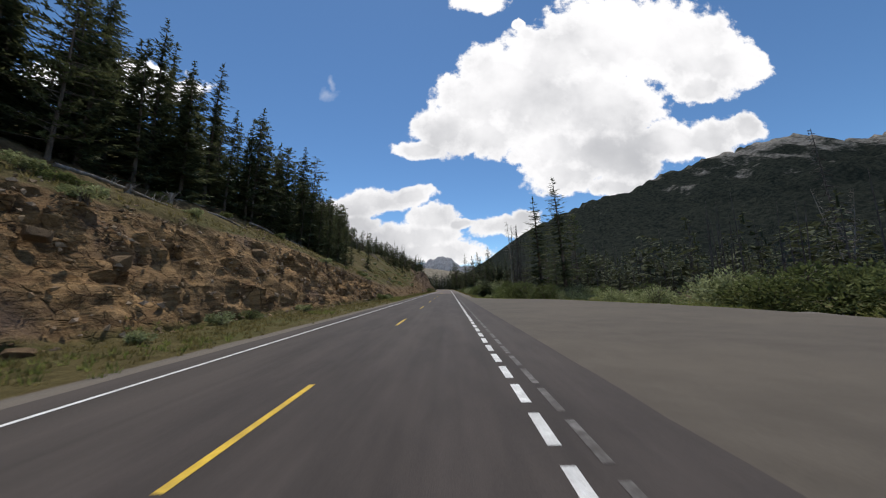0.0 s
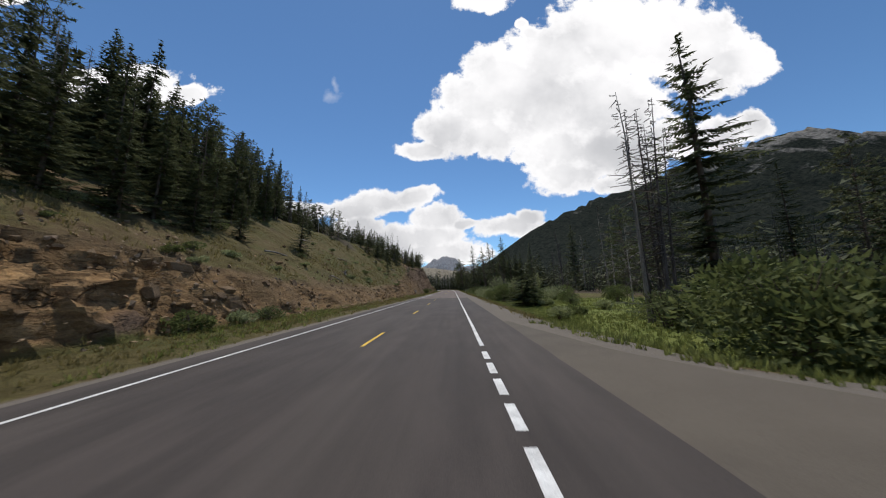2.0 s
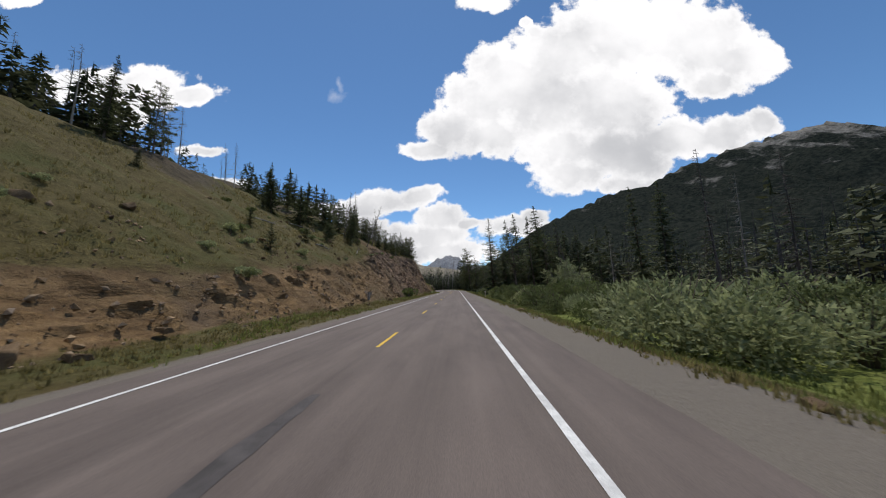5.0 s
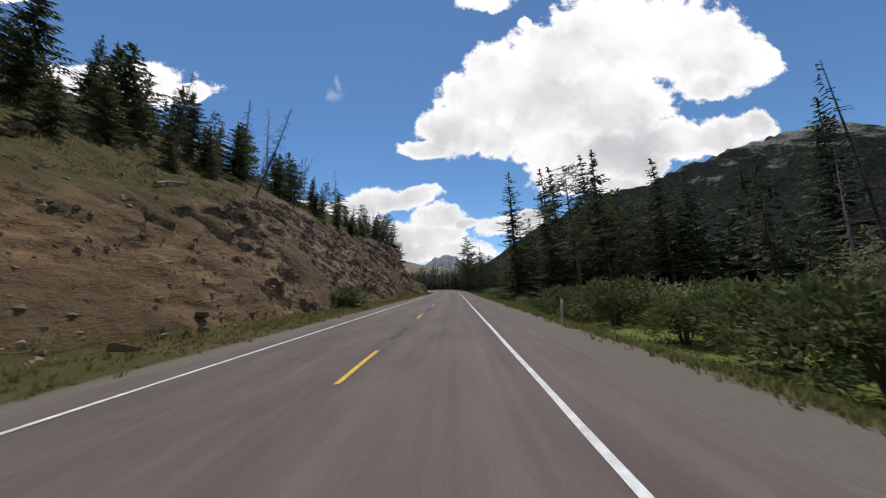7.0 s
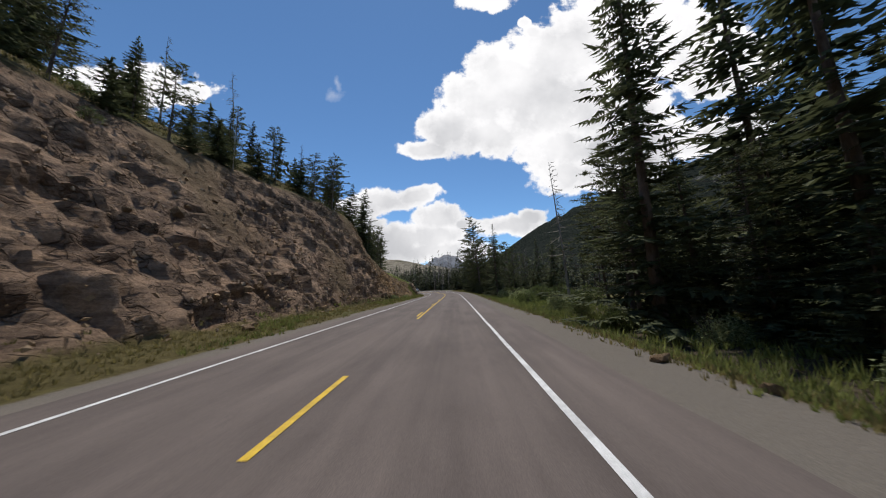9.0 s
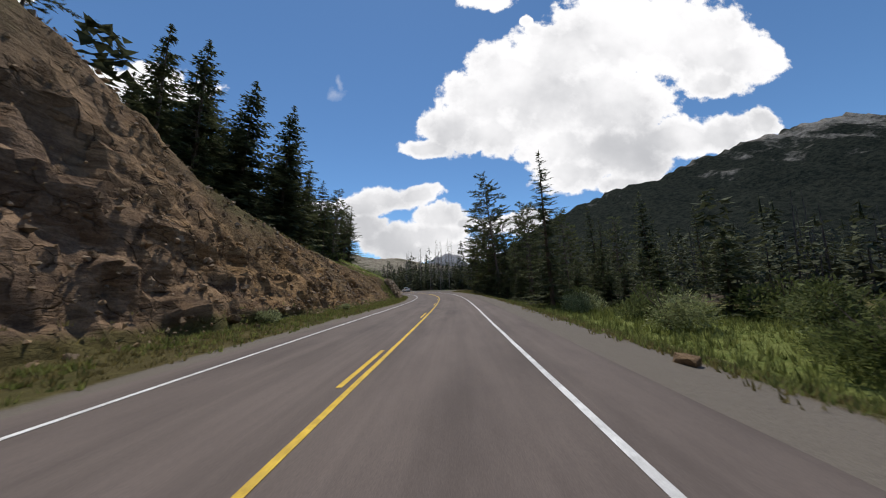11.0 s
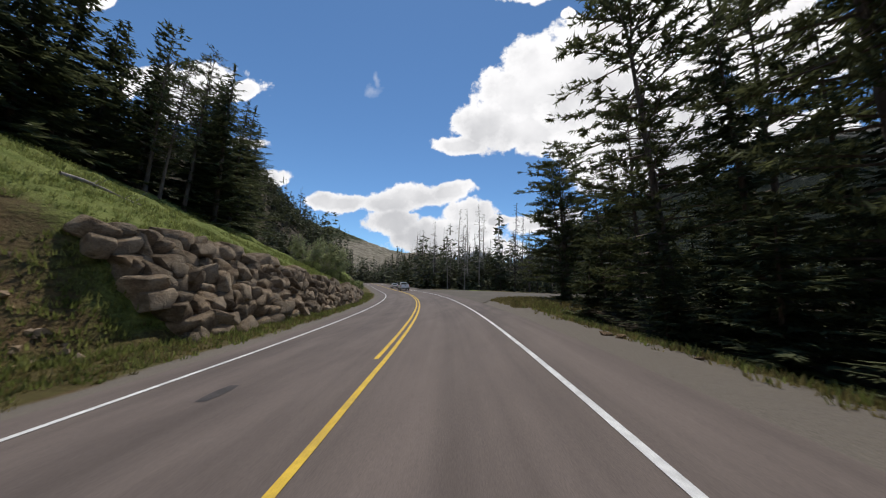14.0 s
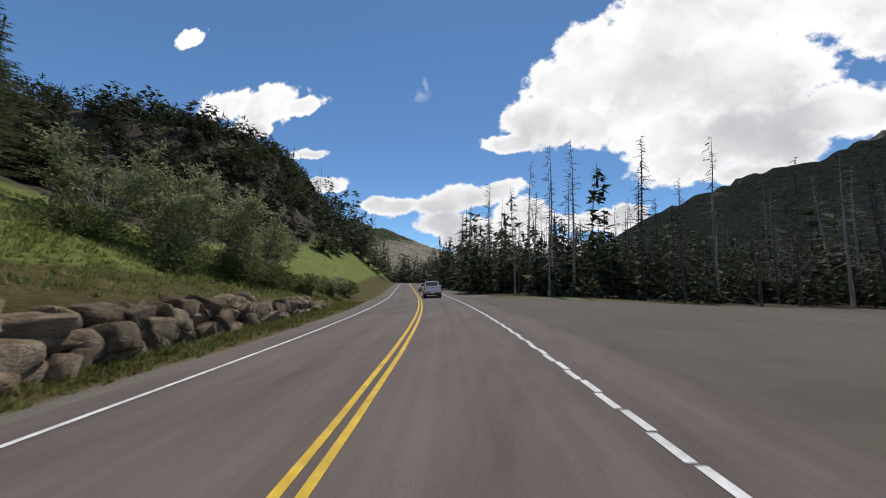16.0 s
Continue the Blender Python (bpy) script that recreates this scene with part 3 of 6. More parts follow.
def build_ground():
    rows = span(-60, -8, 4) + span(-8, -2, 1.0) + span(-2, 62, 0.21) + span(62, 148, 0.5) + span(148, 288, 0.25) + span(288, 345, 0.6) + span(345, 420, 2) + span(420, 690, 10) + [690, 800, 1000, 1400, 2000, 2900]
    left = span(4.3, 8.2, 0.6) + span(8.2, 19.4, 0.22) + span(19.4, 24, 0.6) + span(24, 42, 1.5) + span(42, 140, 6) + [140, 170, 220, 320, 600, 1200]
    right = [0.0, 4.6, 5.0, 5.5, 6.2, 7.0] + span(8.2, 22, 2.2) + span(22, 70, 7) + span(70, 140, 14) + [140, 200, 320, 600, 1200, 2600]
    cols = [-a for a in reversed(left)] + right
    verts, covers = [], {k: [] for k in ("rock", "turf", "lush", "duff", "gravel", "dusky")}
    for s in rows:
        for n in cols:
            m = max(-140.0, min(140.0, n))
            a = -n
            base = land(s, n)
            rock = rockiness(s, a) if n < -7 and -10 < s < 346 else 0.0
            out, lift = 0.0, 0.0
            if rock > 0.02:
                c = crag(s, a, base) * rock
                out, lift = c * 0.85, c * 0.5
            elif n < -6 and a < 140:
                lift = 0.5 * noise.fractal(Vector((s * 0.2, a * 0.2, 3.0)), 0.75, 2.0, 5) * smooth(7, 15, a)
            elif n > 7 and not in_lot(s, n):
                lift = 0.22 * noise.fractal(Vector((s * 0.16, n * 0.16, 9.0)), 0.8, 2.0, 3) * smooth(7, 14, n)
            p = at(s, m + out)
            p.x += n - m
            p.z = road_z(s, m) + base + lift
            verts.append(p)
            patch = noise.noise(Vector((s * 0.07, a * 0.11, 1.0))) + 0.5 * noise.noise(Vector((s * 0.3, a * 0.3, 5.0)))
            turf = lush = duff = gravel = 0.0
            dusky = smooth(150, 178, s + 10 * patch) * (1 - smooth(225, 245, s + 8 * patch))
            if n < 0:
                foot = table(FOOT, s)
                gravel = 1.0 - smooth(5.4, 6.1, a + 0.4 * patch)
                turf = smooth(5.2, 6.0, a) * (1 - smooth(foot - 0.3, foot + 0.9, a)) * (0.95 if s > 215 else 0.80 + 0.25 * patch)
                above = smooth(foot + 1.0, foot + 5.0, a) * (1 - rock)
                turf = max(turf, above * (0.52 + 0.18 * smooth(58, 70, s) * (1 - smooth(150, 200, s)) + 0.42 * patch))
                if s > 262:
                    w = smooth(277, 290, s)
                    lush = w * above * 0.85
                    lush = max(lush, 0.9 * smooth(282, 288, s) * (1 - smooth(296, 300, s)) * smooth(foot - 0.5, foot + 0.5, a))
                    turf = max(turf * (1 - 0.3 * w), w * smooth(5.2, 6.0, a) * 0.8)
                duff = smooth(20, 30, a) * 0.62 * max(0.0, smooth(-0.3, 0.4, -patch)) if s < 270 else smooth(20, 28, a) * 0.8
                if a > 60:
                    duff = 0.75
            else:
                d = n - (table(LOT_A, s) if s < 58 else 5.3)
                gravel = 0.8 * (1 - smooth(1.8, 3.4, d + 0.6 * patch - (0.8 if 58 < s < 110 else 0)))
                turf = 0.8 * smooth(1.2, 2.6, d)
                meadow = smooth(56, 62, s) * (1 - smooth(92, 104, s))
                lush = smooth(3.0, 6.0, d) * (0.75 + 0.25 * meadow + 0.3 * patch) * (1 - 0.55 * smooth(14 + 20 * meadow, 30 + 20 * meadow, n))
                wander = 9.0 * noise.noise(Vector((s * 0.04, n * 0.04, 4.0))) + 3.0 * noise.noise(Vector((s * 0.17, n * 0.17, 6.0)))
                duff = smooth(32, 50, n + 1.5 * wander) * 0.85
                stand = max(smooth(172, 182, s + wander) * (1 - smooth(216, 226, s + wander)), smooth(250, 260, s + wander) * (1 - smooth(303, 306, s)))
                duff = max(duff, 0.85 * stand * smooth(8.5, 11, n))
                if s > 343:
                    duff = max(duff, 0.6 * smooth(343, 349, s))
            for key, value in zip(("rock", "turf", "lush", "duff", "gravel", "dusky"), (rock, turf, lush, duff, gravel, dusky)):
                covers[key].append(max(0.0, min(1.0, value)))
    w = len(cols)
    faces = [(i * w + j, i * w + j + 1, (i + 1) * w + j + 1, (i + 1) * w + j) for i in range(len(rows) - 1) for j in range(w - 1)]
    me = mesh_of("ground", verts, faces, GROUND)
    me.polygons.foreach_set("use_smooth", [True] * len(faces))
    me.set_sharp_from_angle(angle=radians(38))
    for key, values in covers.items():
        me.attributes.new(key, "FLOAT", "POINT").data.foreach_set("value", values)
    return tagged(new("ground", me), "brown rocky hillside and grassy valley floor along the road", "ground", kind="structure")


ground = build_ground()


def ridge(name, label, mat, x0, x1, y_top, y_foot, profile, rough, steps=(150, 40), bare=(0.5, 1.0)):
    """A mountain side that climbs from its foot to a crest of the given heights."""
    nx, ny = steps
    verts, bares = [], []
    for j in range(ny + 3):
        for i in range(nx + 1):
            x = x0 + (x1 - x0) * i / nx
            f = j / ny
            top = table(profile, x)
            crest = top * (1 + 0.035 * rough * noise.fractal(Vector((x * 0.012, 4.0, y_top * 0.01)), 0.7, 2.0, 5))
            y = y_foot + (y_top - y_foot) * f
            if f <= 1:
                z = crest * f ** 1.25 + top * 0.10 * rough * noise.fractal(Vector((x * 0.004, y * 0.004, 7.0)), 0.8, 2.0, 5) * math.sin(math.pi * min(1.0, f))
            else:
                z = crest * (1 - 3.0 * (f - 1) * 4)
            verts.append((x, y, z - 4))
            bares.append(bare[0] + (bare[1] - bare[0]) * (z / max(p[1] for p in profile)))
    w = nx + 1
    faces = [(j * w + i, j * w + i + 1, (j + 1) * w + i + 1, (j + 1) * w + i) for j in range(ny + 2) for i in range(nx)]
    me = mesh_of(name, verts, faces, mat, True)
    me.attributes.new("bare", "FLOAT", "POINT").data.foreach_set("value", bares)
    return tagged(new(name, me), label, "mountain", kind="structure")


ridge("backdrop_mountain", "dark forested mountain, cloud shade in its colour, with bare rocky top", MOUNTAIN, 150, 4300, 2370, 480,
      [(150, 120), (390, 271), (626, 428), (794, 504), (1046, 619), (1417, 704), (1628, 800), (2045, 938), (2250, 1000), (2460, 1074), (2735, 1095), (3100, 1046), (3800, 1150), (4300, 1000)], 1.0)
ridge("backdrop_peak", "pale rocky peak far up the valley, with painted blue haze", MOUNTAIN_FAR, -900, 700, 4700, 3600,
      [(-900, 300), (-420, 340), (-250, 445), (-85, 480), (40, 445), (160, 330), (700, 300)], 1.6, (90, 16))
ridge("backdrop_ridge", "grassy valley side with pale rock bands far ahead", MOUNTAIN_LEFT, -1900, 100, 1850, 900,
      [(-1900, 420), (-1250, 380), (-950, 330), (-790, 290), (-650, 235), (-530, 190), (-410, 160), (-300, 160), (-180, 135), (100, 90)], 1.2, (120, 24), (1.0, 0.15))

# ---------------------------------------------------------------- the road and its markings


def strip(name, s0, s1, left_of, right_of, z, mat, step=1.0, cols=1):
    rows = span(s0, s1, step) + [s1]
    verts, faces = [], []
    for s in rows:
        a = left_of(s) if callable(left_of) else left_of
        b = right_of(s) if callable(right_of) else right_of
        for k in range(cols + 1):
            verts.append(at(s, a + (b - a) * k / cols, z))
    w = cols + 1
    for i in range(len(rows) - 1):
        for k in range(cols):
            faces.append((i * w + k, i * w + k + 1, (i + 1) * w + k + 1, (i + 1) * w + k))
    me = mesh_of(name, verts, faces, mat, True)
    if cols > 1:
        sides = [(left_of(s) if callable(left_of) else left_of, right_of(s) if callable(right_of) else right_of) for s in rows]
        me.attributes.new("across", "FLOAT", "POINT").data.foreach_set("value", [a + (b - a) * k / cols for a, b in sides for k in range(cols + 1)])
        me.attributes.new("along", "FLOAT", "POINT").data.foreach_set("value", [s for s in rows for k in range(cols + 1)])
    return me


SEAM = 97.4
RAGGED = lambda s: 0.06 * noise.noise(Vector((s * 0.6, 0.0, 0.0)))
ROAD_SIDE_L = lambda s: -4.45 + RAGGED(s)
ROAD_SIDE_R = lambda s: 5.15 + RAGGED(s + 300)
tagged(new("road", strip("road", -60, SEAM, ROAD_SIDE_L, ROAD_SIDE_R, 0.0, ASPHALT_DARK, 1.0, 6)), "dark newer asphalt of a two-lane mountain road", "road", kind="structure")
tagged(new("road", strip("road", SEAM, 680, ROAD_SIDE_L, ROAD_SIDE_R, -0.002, ASPHALT_LIGHT, 1.0, 6)), "worn grey asphalt of a two-lane mountain road", "road", kind="structure")
tagged(new("pavement", strip("pavement", -60, 57.5, lambda s: 5.0, lambda s: table(LOT_A, s) + 0.5 * RAGGED(s * 2), -0.008, ASPHALT_LOT, 1.0, 8)),
       "grey asphalt turnout beside the road", "turnout", kind="structure")


def build_lot():
    cols = [5.0, 5.6, 6.2, 7.0, 8.0, 10, 12, 15, 19, 25, 32, 40, 50, 65, 80, 94]
    verts, faces, k = [], [], 14
    for n in cols:
        a = table(LOT_B_NEAR, n)
        for i in range(k + 1):
            s = a + (345.5 - a) * i / k
            verts.append(at(s, n, -0.008))
    for c in range(len(cols) - 1):
        for i in range(k):
            faces.append((c * (k + 1) + i, (c + 1) * (k + 1) + i, (c + 1) * (k + 1) + i + 1, c * (k + 1) + i + 1))
    tagged(new("pavement", mesh_of("pavement", verts, faces, ASPHALT_LOT, True)), "wide grey asphalt parking area beside the bend", "parking area", kind="structure")


build_lot()


def marking(name, s0, s1, n, width, mat, label, wave=0.0):
    shift = (-0.14 if n > 3 else -0.12 if n < -3 else 0.06)

    def mid(s):
        return n + shift * smooth(215, 240, s) + 0.012 * noise.noise(Vector((s * 0.4, n, 2.0))) + wave * math.sin(s * 5.2)
    me = strip(name, s0, s1, lambda s: mid(s) - width / 2, lambda s: mid(s) + width / 2, 0.006, mat, 0.5 if s1 - s0 > 4 else 0.3)
    return tagged(new(name, me), label, "road marking", kind="structure")


marking("edge_line", -60, 600, -3.52, 0.11, WHITE_PAINT, "white edge line on the far lane")
marking("edge_line", 51.2, 304, 3.58, 0.12, WHITE_PAINT, "white edge line on the near lane")
marking("edge_line", 346, 600, 3.58, 0.12, WHITE_PAINT, "white edge line past the parking area")
s_dot = 15.95 - 32 * 1.243
while s_dot < 49.6:
    marking("dotted_line", s_dot, s_dot + 0.86, 3.55, 0.145, WHITE_PAINT, "short white dash beside the turnout")
    if s_dot < 44:
        marking("old_dotted_line", s_dot - 0.35, s_dot + 0.62, 3.93, 0.115, FADED_PAINT, "worn grey ghost of an older dash")
    s_dot += 1.243
s_dot = 303.4
flip = 1
while s_dot < 345.2:
    marking("dotted_line", s_dot, s_dot + 0.56, 3.60 + 0.022 * flip, 0.115, WHITE_PAINT, "short white dash beside the parking area")
    s_dot += 0.61
    flip = -flip
for k in range(-3, 16):
    far = 5.9 + 12.2 * k
    marking("centre_dash", far - 3.05, far, 0.0, 0.11, YELLOW_PAINT, "yellow centre dash between the lanes")
marking("centre_line", 200.2, 600, 0.06, 0.11, YELLOW_PAINT, "solid yellow centre line")
for k in range(0, 7):
    far = 205.0 + 12.2 * k
    marking("centre_dash", far - 3.2, far, -0.17, 0.11, YELLOW_PAINT, "yellow dash beside the solid centre line")
marking("centre_line", 283, 600, -0.17, 0.11, YELLOW_PAINT, "second solid yellow centre line")


def tar(s0, s1, n, width):
    verts, faces = [], []
    steps = max(3, int((s1 - s0) / 0.35))
    for i in range(steps + 1):
        s = s0 + (s1 - s0) * i / steps
        w = width * (0.55 + 0.45 * math.sin(math.pi * i / steps)) * (1 + 0.4 * noise.noise(Vector((s * 1.7, n, 0))))
        c = n + 0.08 * noise.noise(Vector((s * 0.8, 7.0, 0)))
        verts += [at(s, c - w / 2, 0.003), at(s, c + w / 2, 0.003)]
    faces = [(2 * i, 2 * i + 1, 2 * i + 3, 2 * i + 2) for i in range(steps)]
    tagged(new("tar_patch", mesh_of("tar_patch", verts, faces, TAR)), "dark stain on the asphalt by the centre line", "road stain", kind="structure")


for s0, s1, n, w in ((97.6, 101.5, 0.0, 0.35), (104.5, 108.5, 0.05, 0.3), (165.5, 170.6, 0.12, 0.32), (171.4, 171.9, 0.1, 0.3), (154.0, 157.5, 0.05, 0.28), (245.5, 246.1, 0.1, 1.0),
                     (263.2, 263.9, -2.35, 0.3), (264.1, 264.7, -2.36, 0.3), (265.4, 266.0, -2.28, 0.3), (280.5, 281.3, -2.2, 0.3), (277, 277.6, 2.6, 0.5)):
    tar(s0, s1, n, w)

# ---------------------------------------------------------------- plants


class Heap:
    """Loose faces gathered into one mesh."""

    def __init__(self):
        self.verts, self.faces = [], []

    def blade(self, base, tip, side, width):
        """A leaf-shaped face from base to tip."""
        k = len(self.verts)
        mid = base + (tip - base) * 0.45
        self.verts += [base, mid + side * (width / 2), tip, mid - side * (width / 2)]
        self.faces.append((k, k + 1, k + 2, k + 3))

    def spike(self, base, tip, side, width):
        """A pointed spray of needles."""
        k = len(self.verts)
        self.verts += [base - side * (width / 2), base + side * (width / 2), tip]
        self.faces.append((k, k + 1, k + 2))

    def stick(self, a, b, ra, rb, sides=3):
        d = (b - a).normalized()
        u = d.orthogonal().normalized()
        v = d.cross(u)
        k = len(self.verts)
        for p, r in ((a, ra), (b, rb)):
            for i in range(sides):
                w = 2 * math.pi * i / sides
                self.verts.append(p + (u * math.cos(w) + v * math.sin(w)) * r)
        for i in range(sides):
            j = (i + 1) % sides
            self.faces.append((k + i, k + j, k + sides + j, k + sides + i))

    def mesh(self, name, mat, smooth_faces=False):
        return mesh_of(name, self.verts, self.faces, mat, smooth_faces)


def rand_dir(rng):
    z = rng.uniform(-1, 1)
    w = rng.uniform(0, 2 * math.pi)
    r = math.sqrt(1 - z * z)
    return Vector((r * math.cos(w), r * math.sin(w), z))


def trunk_mesh(rng, height, radius, mat, bend=0.3, sides=8, tip=0.12):
    h = Heap()
    pts = [Vector((bend * math.sin(f * 2.3 + rng.random()) * f * 0.6, bend * math.cos(f * 1.9 + rng.random()) * f * 0.4, height * f - 0.3 * (f == 0))) for f in (0, 0.04, 0.2, 0.4, 0.6, 0.8, 1.0)]
    rad = [radius * 1.35, radius * 1.05] + [radius * (1 - f * (1 - tip)) for f in (0.2, 0.4, 0.6, 0.8, 1.0)]
    for (a, b), (ra, rb) in zip(zip(pts, pts[1:]), zip(rad, rad[1:])):
        h.stick(a, b, ra, rb, sides)
    return h.mesh("trunk", mat, True)


def spruce_crown(rng, height, radius, low, whorls, gap=0.0, fine=False):
    h = Heap()
    for i in range(whorls):
        f = i / (whorls - 1)
        z = low + (height - low) * f ** 0.92
        reach = radius * ((1 - f) ** 0.8) * rng.uniform(0.75, 1.2) + 0.12
        for j in range(rng.randint(6, 8) if f < 0.9 else 4):
            if rng.random() < gap:
                continue
            w = rng.uniform(0, 2 * math.pi)
            ln = reach * rng.uniform(0.65, 1.15)
            out = Vector((math.cos(w), math.sin(w), 0))
            side = Vector((-math.sin(w), math.cos(w), 0))
            drop = rng.uniform(0.15, 0.42) * (1 - f * 0.9)
            z1 = z + rng.uniform(-0.38, 0.38)
            steps = max(2, int(2 + ln * 5.6)) if fine else max(2, int(1.2 + ln * 2.2))
            for q in range(steps):
                t = (q + 0.6) / steps
                p = out * (ln * t) + Vector((0, 0, z1 - drop * ln * t + 0.22 * ln * t * t))
                size = (0.22 + 0.10 * ln if fine else 0.34 + 0.20 * ln) * (1.15 - 0.6 * t)
                for sg in (-1, 1):
                    d = (out * rng.uniform(0.4, 0.9) + side * sg * rng.uniform(0.5, 1.0) + Vector((0, 0, rng.uniform(-0.55, 0.12)))).normalized()
                    h.spike(p, p + d * size, d.cross(Vector((rng.uniform(-.7, .7), rng.uniform(-.7, .7), 1))).normalized(), size * (0.40 if fine else 0.55))
            tip = out * ln + Vector((0, 0, z1 - drop * ln + 0.22 * ln))
            h.spike(tip - out * 0.2 * ln, tip + out * (0.12 * ln + 0.10), side, 0.18 if fine else 0.24)
    for k in range(5):
        w = rng.uniform(0, 6.28)
        p = Vector((0, 0, height - 0.5 + 0.12 * k))
        h.spike(p, p + Vector((math.cos(w) * 0.16, math.sin(w) * 0.16, 0.45)), Vector((-math.sin(w), math.cos(w), 0)), 0.16)
    return h.mesh("crown", NEEDLE_SPRUCE)


def pine_crown(rng, height, radius, low, limbs, fine=False):
    h, wood = Heap(), Heap()
    for i in range(limbs):
        f = (i + rng.random()) / limbs
        z = low + (height - low) * f
        ln = radius * (0.35 + 0.9 * math.sin(math.pi * min(1, 0.25 + 0.72 * f)) ** 0.8) * rng.uniform(0.45, 1.15) * (1.0 if f < 0.85 else 0.6)
        w = rng.uniform(0, 2 * math.pi)
        out = Vector((math.cos(w), math.sin(w), rng.uniform(-0.12, 0.35)))
        start, end = Vector((0, 0, z)), Vector((0, 0, z)) + out * ln
        wood.stick(start, end, 0.05, 0.015)
        level = Vector((-math.sin(w), math.cos(w), 0))
        for q in range(max(2, int(ln * (3.6 if fine else 1.9)))):
            t = rng.uniform(0.25, 1.0)
            p = start + out * (ln * t)
            twig = (out * rng.uniform(0.5, 1.0) + level * rng.uniform(-0.9, 0.9) + Vector((0, 0, rng.uniform(-0.1, 0.35)))).normalized()
            tl = rng.uniform(0.4, 0.85)
            for _ in range(19 if fine else 6):
                c = p + twig * tl * rng.uniform(0.1, 1.0)
                d = (twig * 0.8 + rand_dir(rng)).normalized()
                size = rng.uniform(0.17, 0.34) if fine else rng.uniform(0.30, 0.50)
                h.spike(c, c + d * size, (d.orthogonal() + rand_dir(rng) * 0.5).normalized(), size * (0.30 if fine else 0.45))
    return h.mesh("crown", NEEDLE_PINE), wood.mesh("limbs", BARK)


def snag_limbs(rng, height, low, count, reach, mat):
    h = Heap()
    for i in range(count):
        f = low + (1 - low) * (i + rng.random()) / count
        w = rng.uniform(0, 2 * math.pi)
        ln = reach * (1.08 - f) * rng.uniform(0.4, 1.2) + 0.15
        a = Vector((0, 0, height * f))
        out = Vector((math.cos(w), math.sin(w), rng.uniform(-0.6, 0.15)))
        b = a + out * ln
        h.stick(a, b, 0.045, 0.014)
        for _ in range(2):
            p = a + out * ln * rng.uniform(0.4, 0.95)
            h.stick(p, p + (out + rand_dir(rng) * 0.9).normalized() * ln * 0.4, 0.018, 0.006)
    return h.mesh("limbs", mat)


def shrub_leaves(rng, width, height, count, size, mat, lobes=9):
    h = Heap()
    balls = []
    for _ in range(lobes):
        w, r = rng.uniform(0, 6.28), math.sqrt(rng.random()) * width * 0.36
        rr = rng.uniform(0.28, 0.42) * width * 0.62
        top = height * rng.uniform(0.55, 1.0) * (1 - 0.45 * (r / (width * 0.5)) ** 2)
        balls.append((Vector((r * math.cos(w), r * math.sin(w), max(0.15, top - rr * 0.8))), rr))
    for _ in range(count):
        c, rr = balls[rng.randrange(lobes)]
        d = rand_dir(rng)
        p = c + Vector((d.x, d.y, d.z * 0.85)) * rr * rng.uniform(0.55, 1.08)
        if p.z < 0.03:
            p.z = rng.uniform(0.03, 0.5)
        tip = (d + rand_dir(rng) * 0.9 + Vector((0, 0, 0.35))).normalized()
        z = size * rng.uniform(0.7, 1.4)
        h.spike(p, p + tip * z, (tip.orthogonal() + rand_dir(rng) * 0.5).normalized(), z * 0.52)
    return h.mesh("foliage", mat)


def shrub_stems(rng, width, height, count, mat):
    h = Heap()
    for _ in range(count):
        w, r = rng.uniform(0, 6.28), rng.uniform(0.1, 0.38) * width
        mid = Vector((r * 0.4 * math.cos(w), r * 0.4 * math.sin(w), height * 0.45))
        end = Vector((r * math.cos(w), r * math.sin(w), height * rng.uniform(0.7, 0.95)))
        h.stick(Vector((0.1 * math.cos(w), 0.1 * math.sin(w), -0.15)), mid, 0.035, 0.022)
        h.stick(mid, end, 0.022, 0.008)
    return h.mesh("stems", mat)


def make_spruce(rng, v):
    ht, k = 16.0, v % 4
    root = new("spruce_tree")
    part("trunk", trunk_mesh(rng, ht * 0.97, 0.20, BARK, 0.15), BARK, root)
    part("crown", spruce_crown(rng, ht, (2.9, 2.3, 3.3, 2.1)[k], (0.4, 1.0, 0.4, 1.6)[k], (32, 30, 33, 29)[k], (0.0, 0.12, 0.05, 0.2)[k], v > 3), NEEDLE_SPRUCE, root)
    return root, ht


def make_young(rng, v):
    ht = 5.0
    root = new("young_spruce")
    part("trunk", trunk_mesh(rng, ht * 0.95, 0.08, BARK, 0.05), BARK, root)
    part("crown", spruce_crown(rng, ht, (1.75, 1.4)[v], 0.15, 22, 0.0, True), NEEDLE_SPRUCE, root)
    return root, ht


def make_pine(rng, v):
    ht, k = 17.0, v % 3
    root = new("pine_tree")
    part("trunk", trunk_mesh(rng, ht * 0.97, 0.19, BARK, 0.4), BARK, root)
    crown, limbs = pine_crown(rng, ht, (2.7, 2.3, 3.0)[k], ht * (0.16, 0.30, 0.10)[k], (100, 84, 110)[k], v > 2)
    part("crown", crown, NEEDLE_PINE, root)
    tagged(part("branch_work", limbs, BARK, root), kind="stuff")
    return root, ht


def make_snag(rng, v):
    ht = 15.0
    mat = (DEAD_WOOD, BURNT_WOOD, DEAD_WOOD, BURNT_WOOD)[v]
    root = new("dead_tree")
    part("trunk", trunk_mesh(rng, ht, 0.15, mat, 0.5, 7, 0.10), mat, root)
    tagged(part("branch_work", snag_limbs(rng, ht, (0.25, 0.3, 0.5, 0.2)[v], (56, 70, 30, 95)[v], (2.1, 1.7, 2.2, 2.4)[v], mat), mat, root), kind="stuff")
    return root, ht


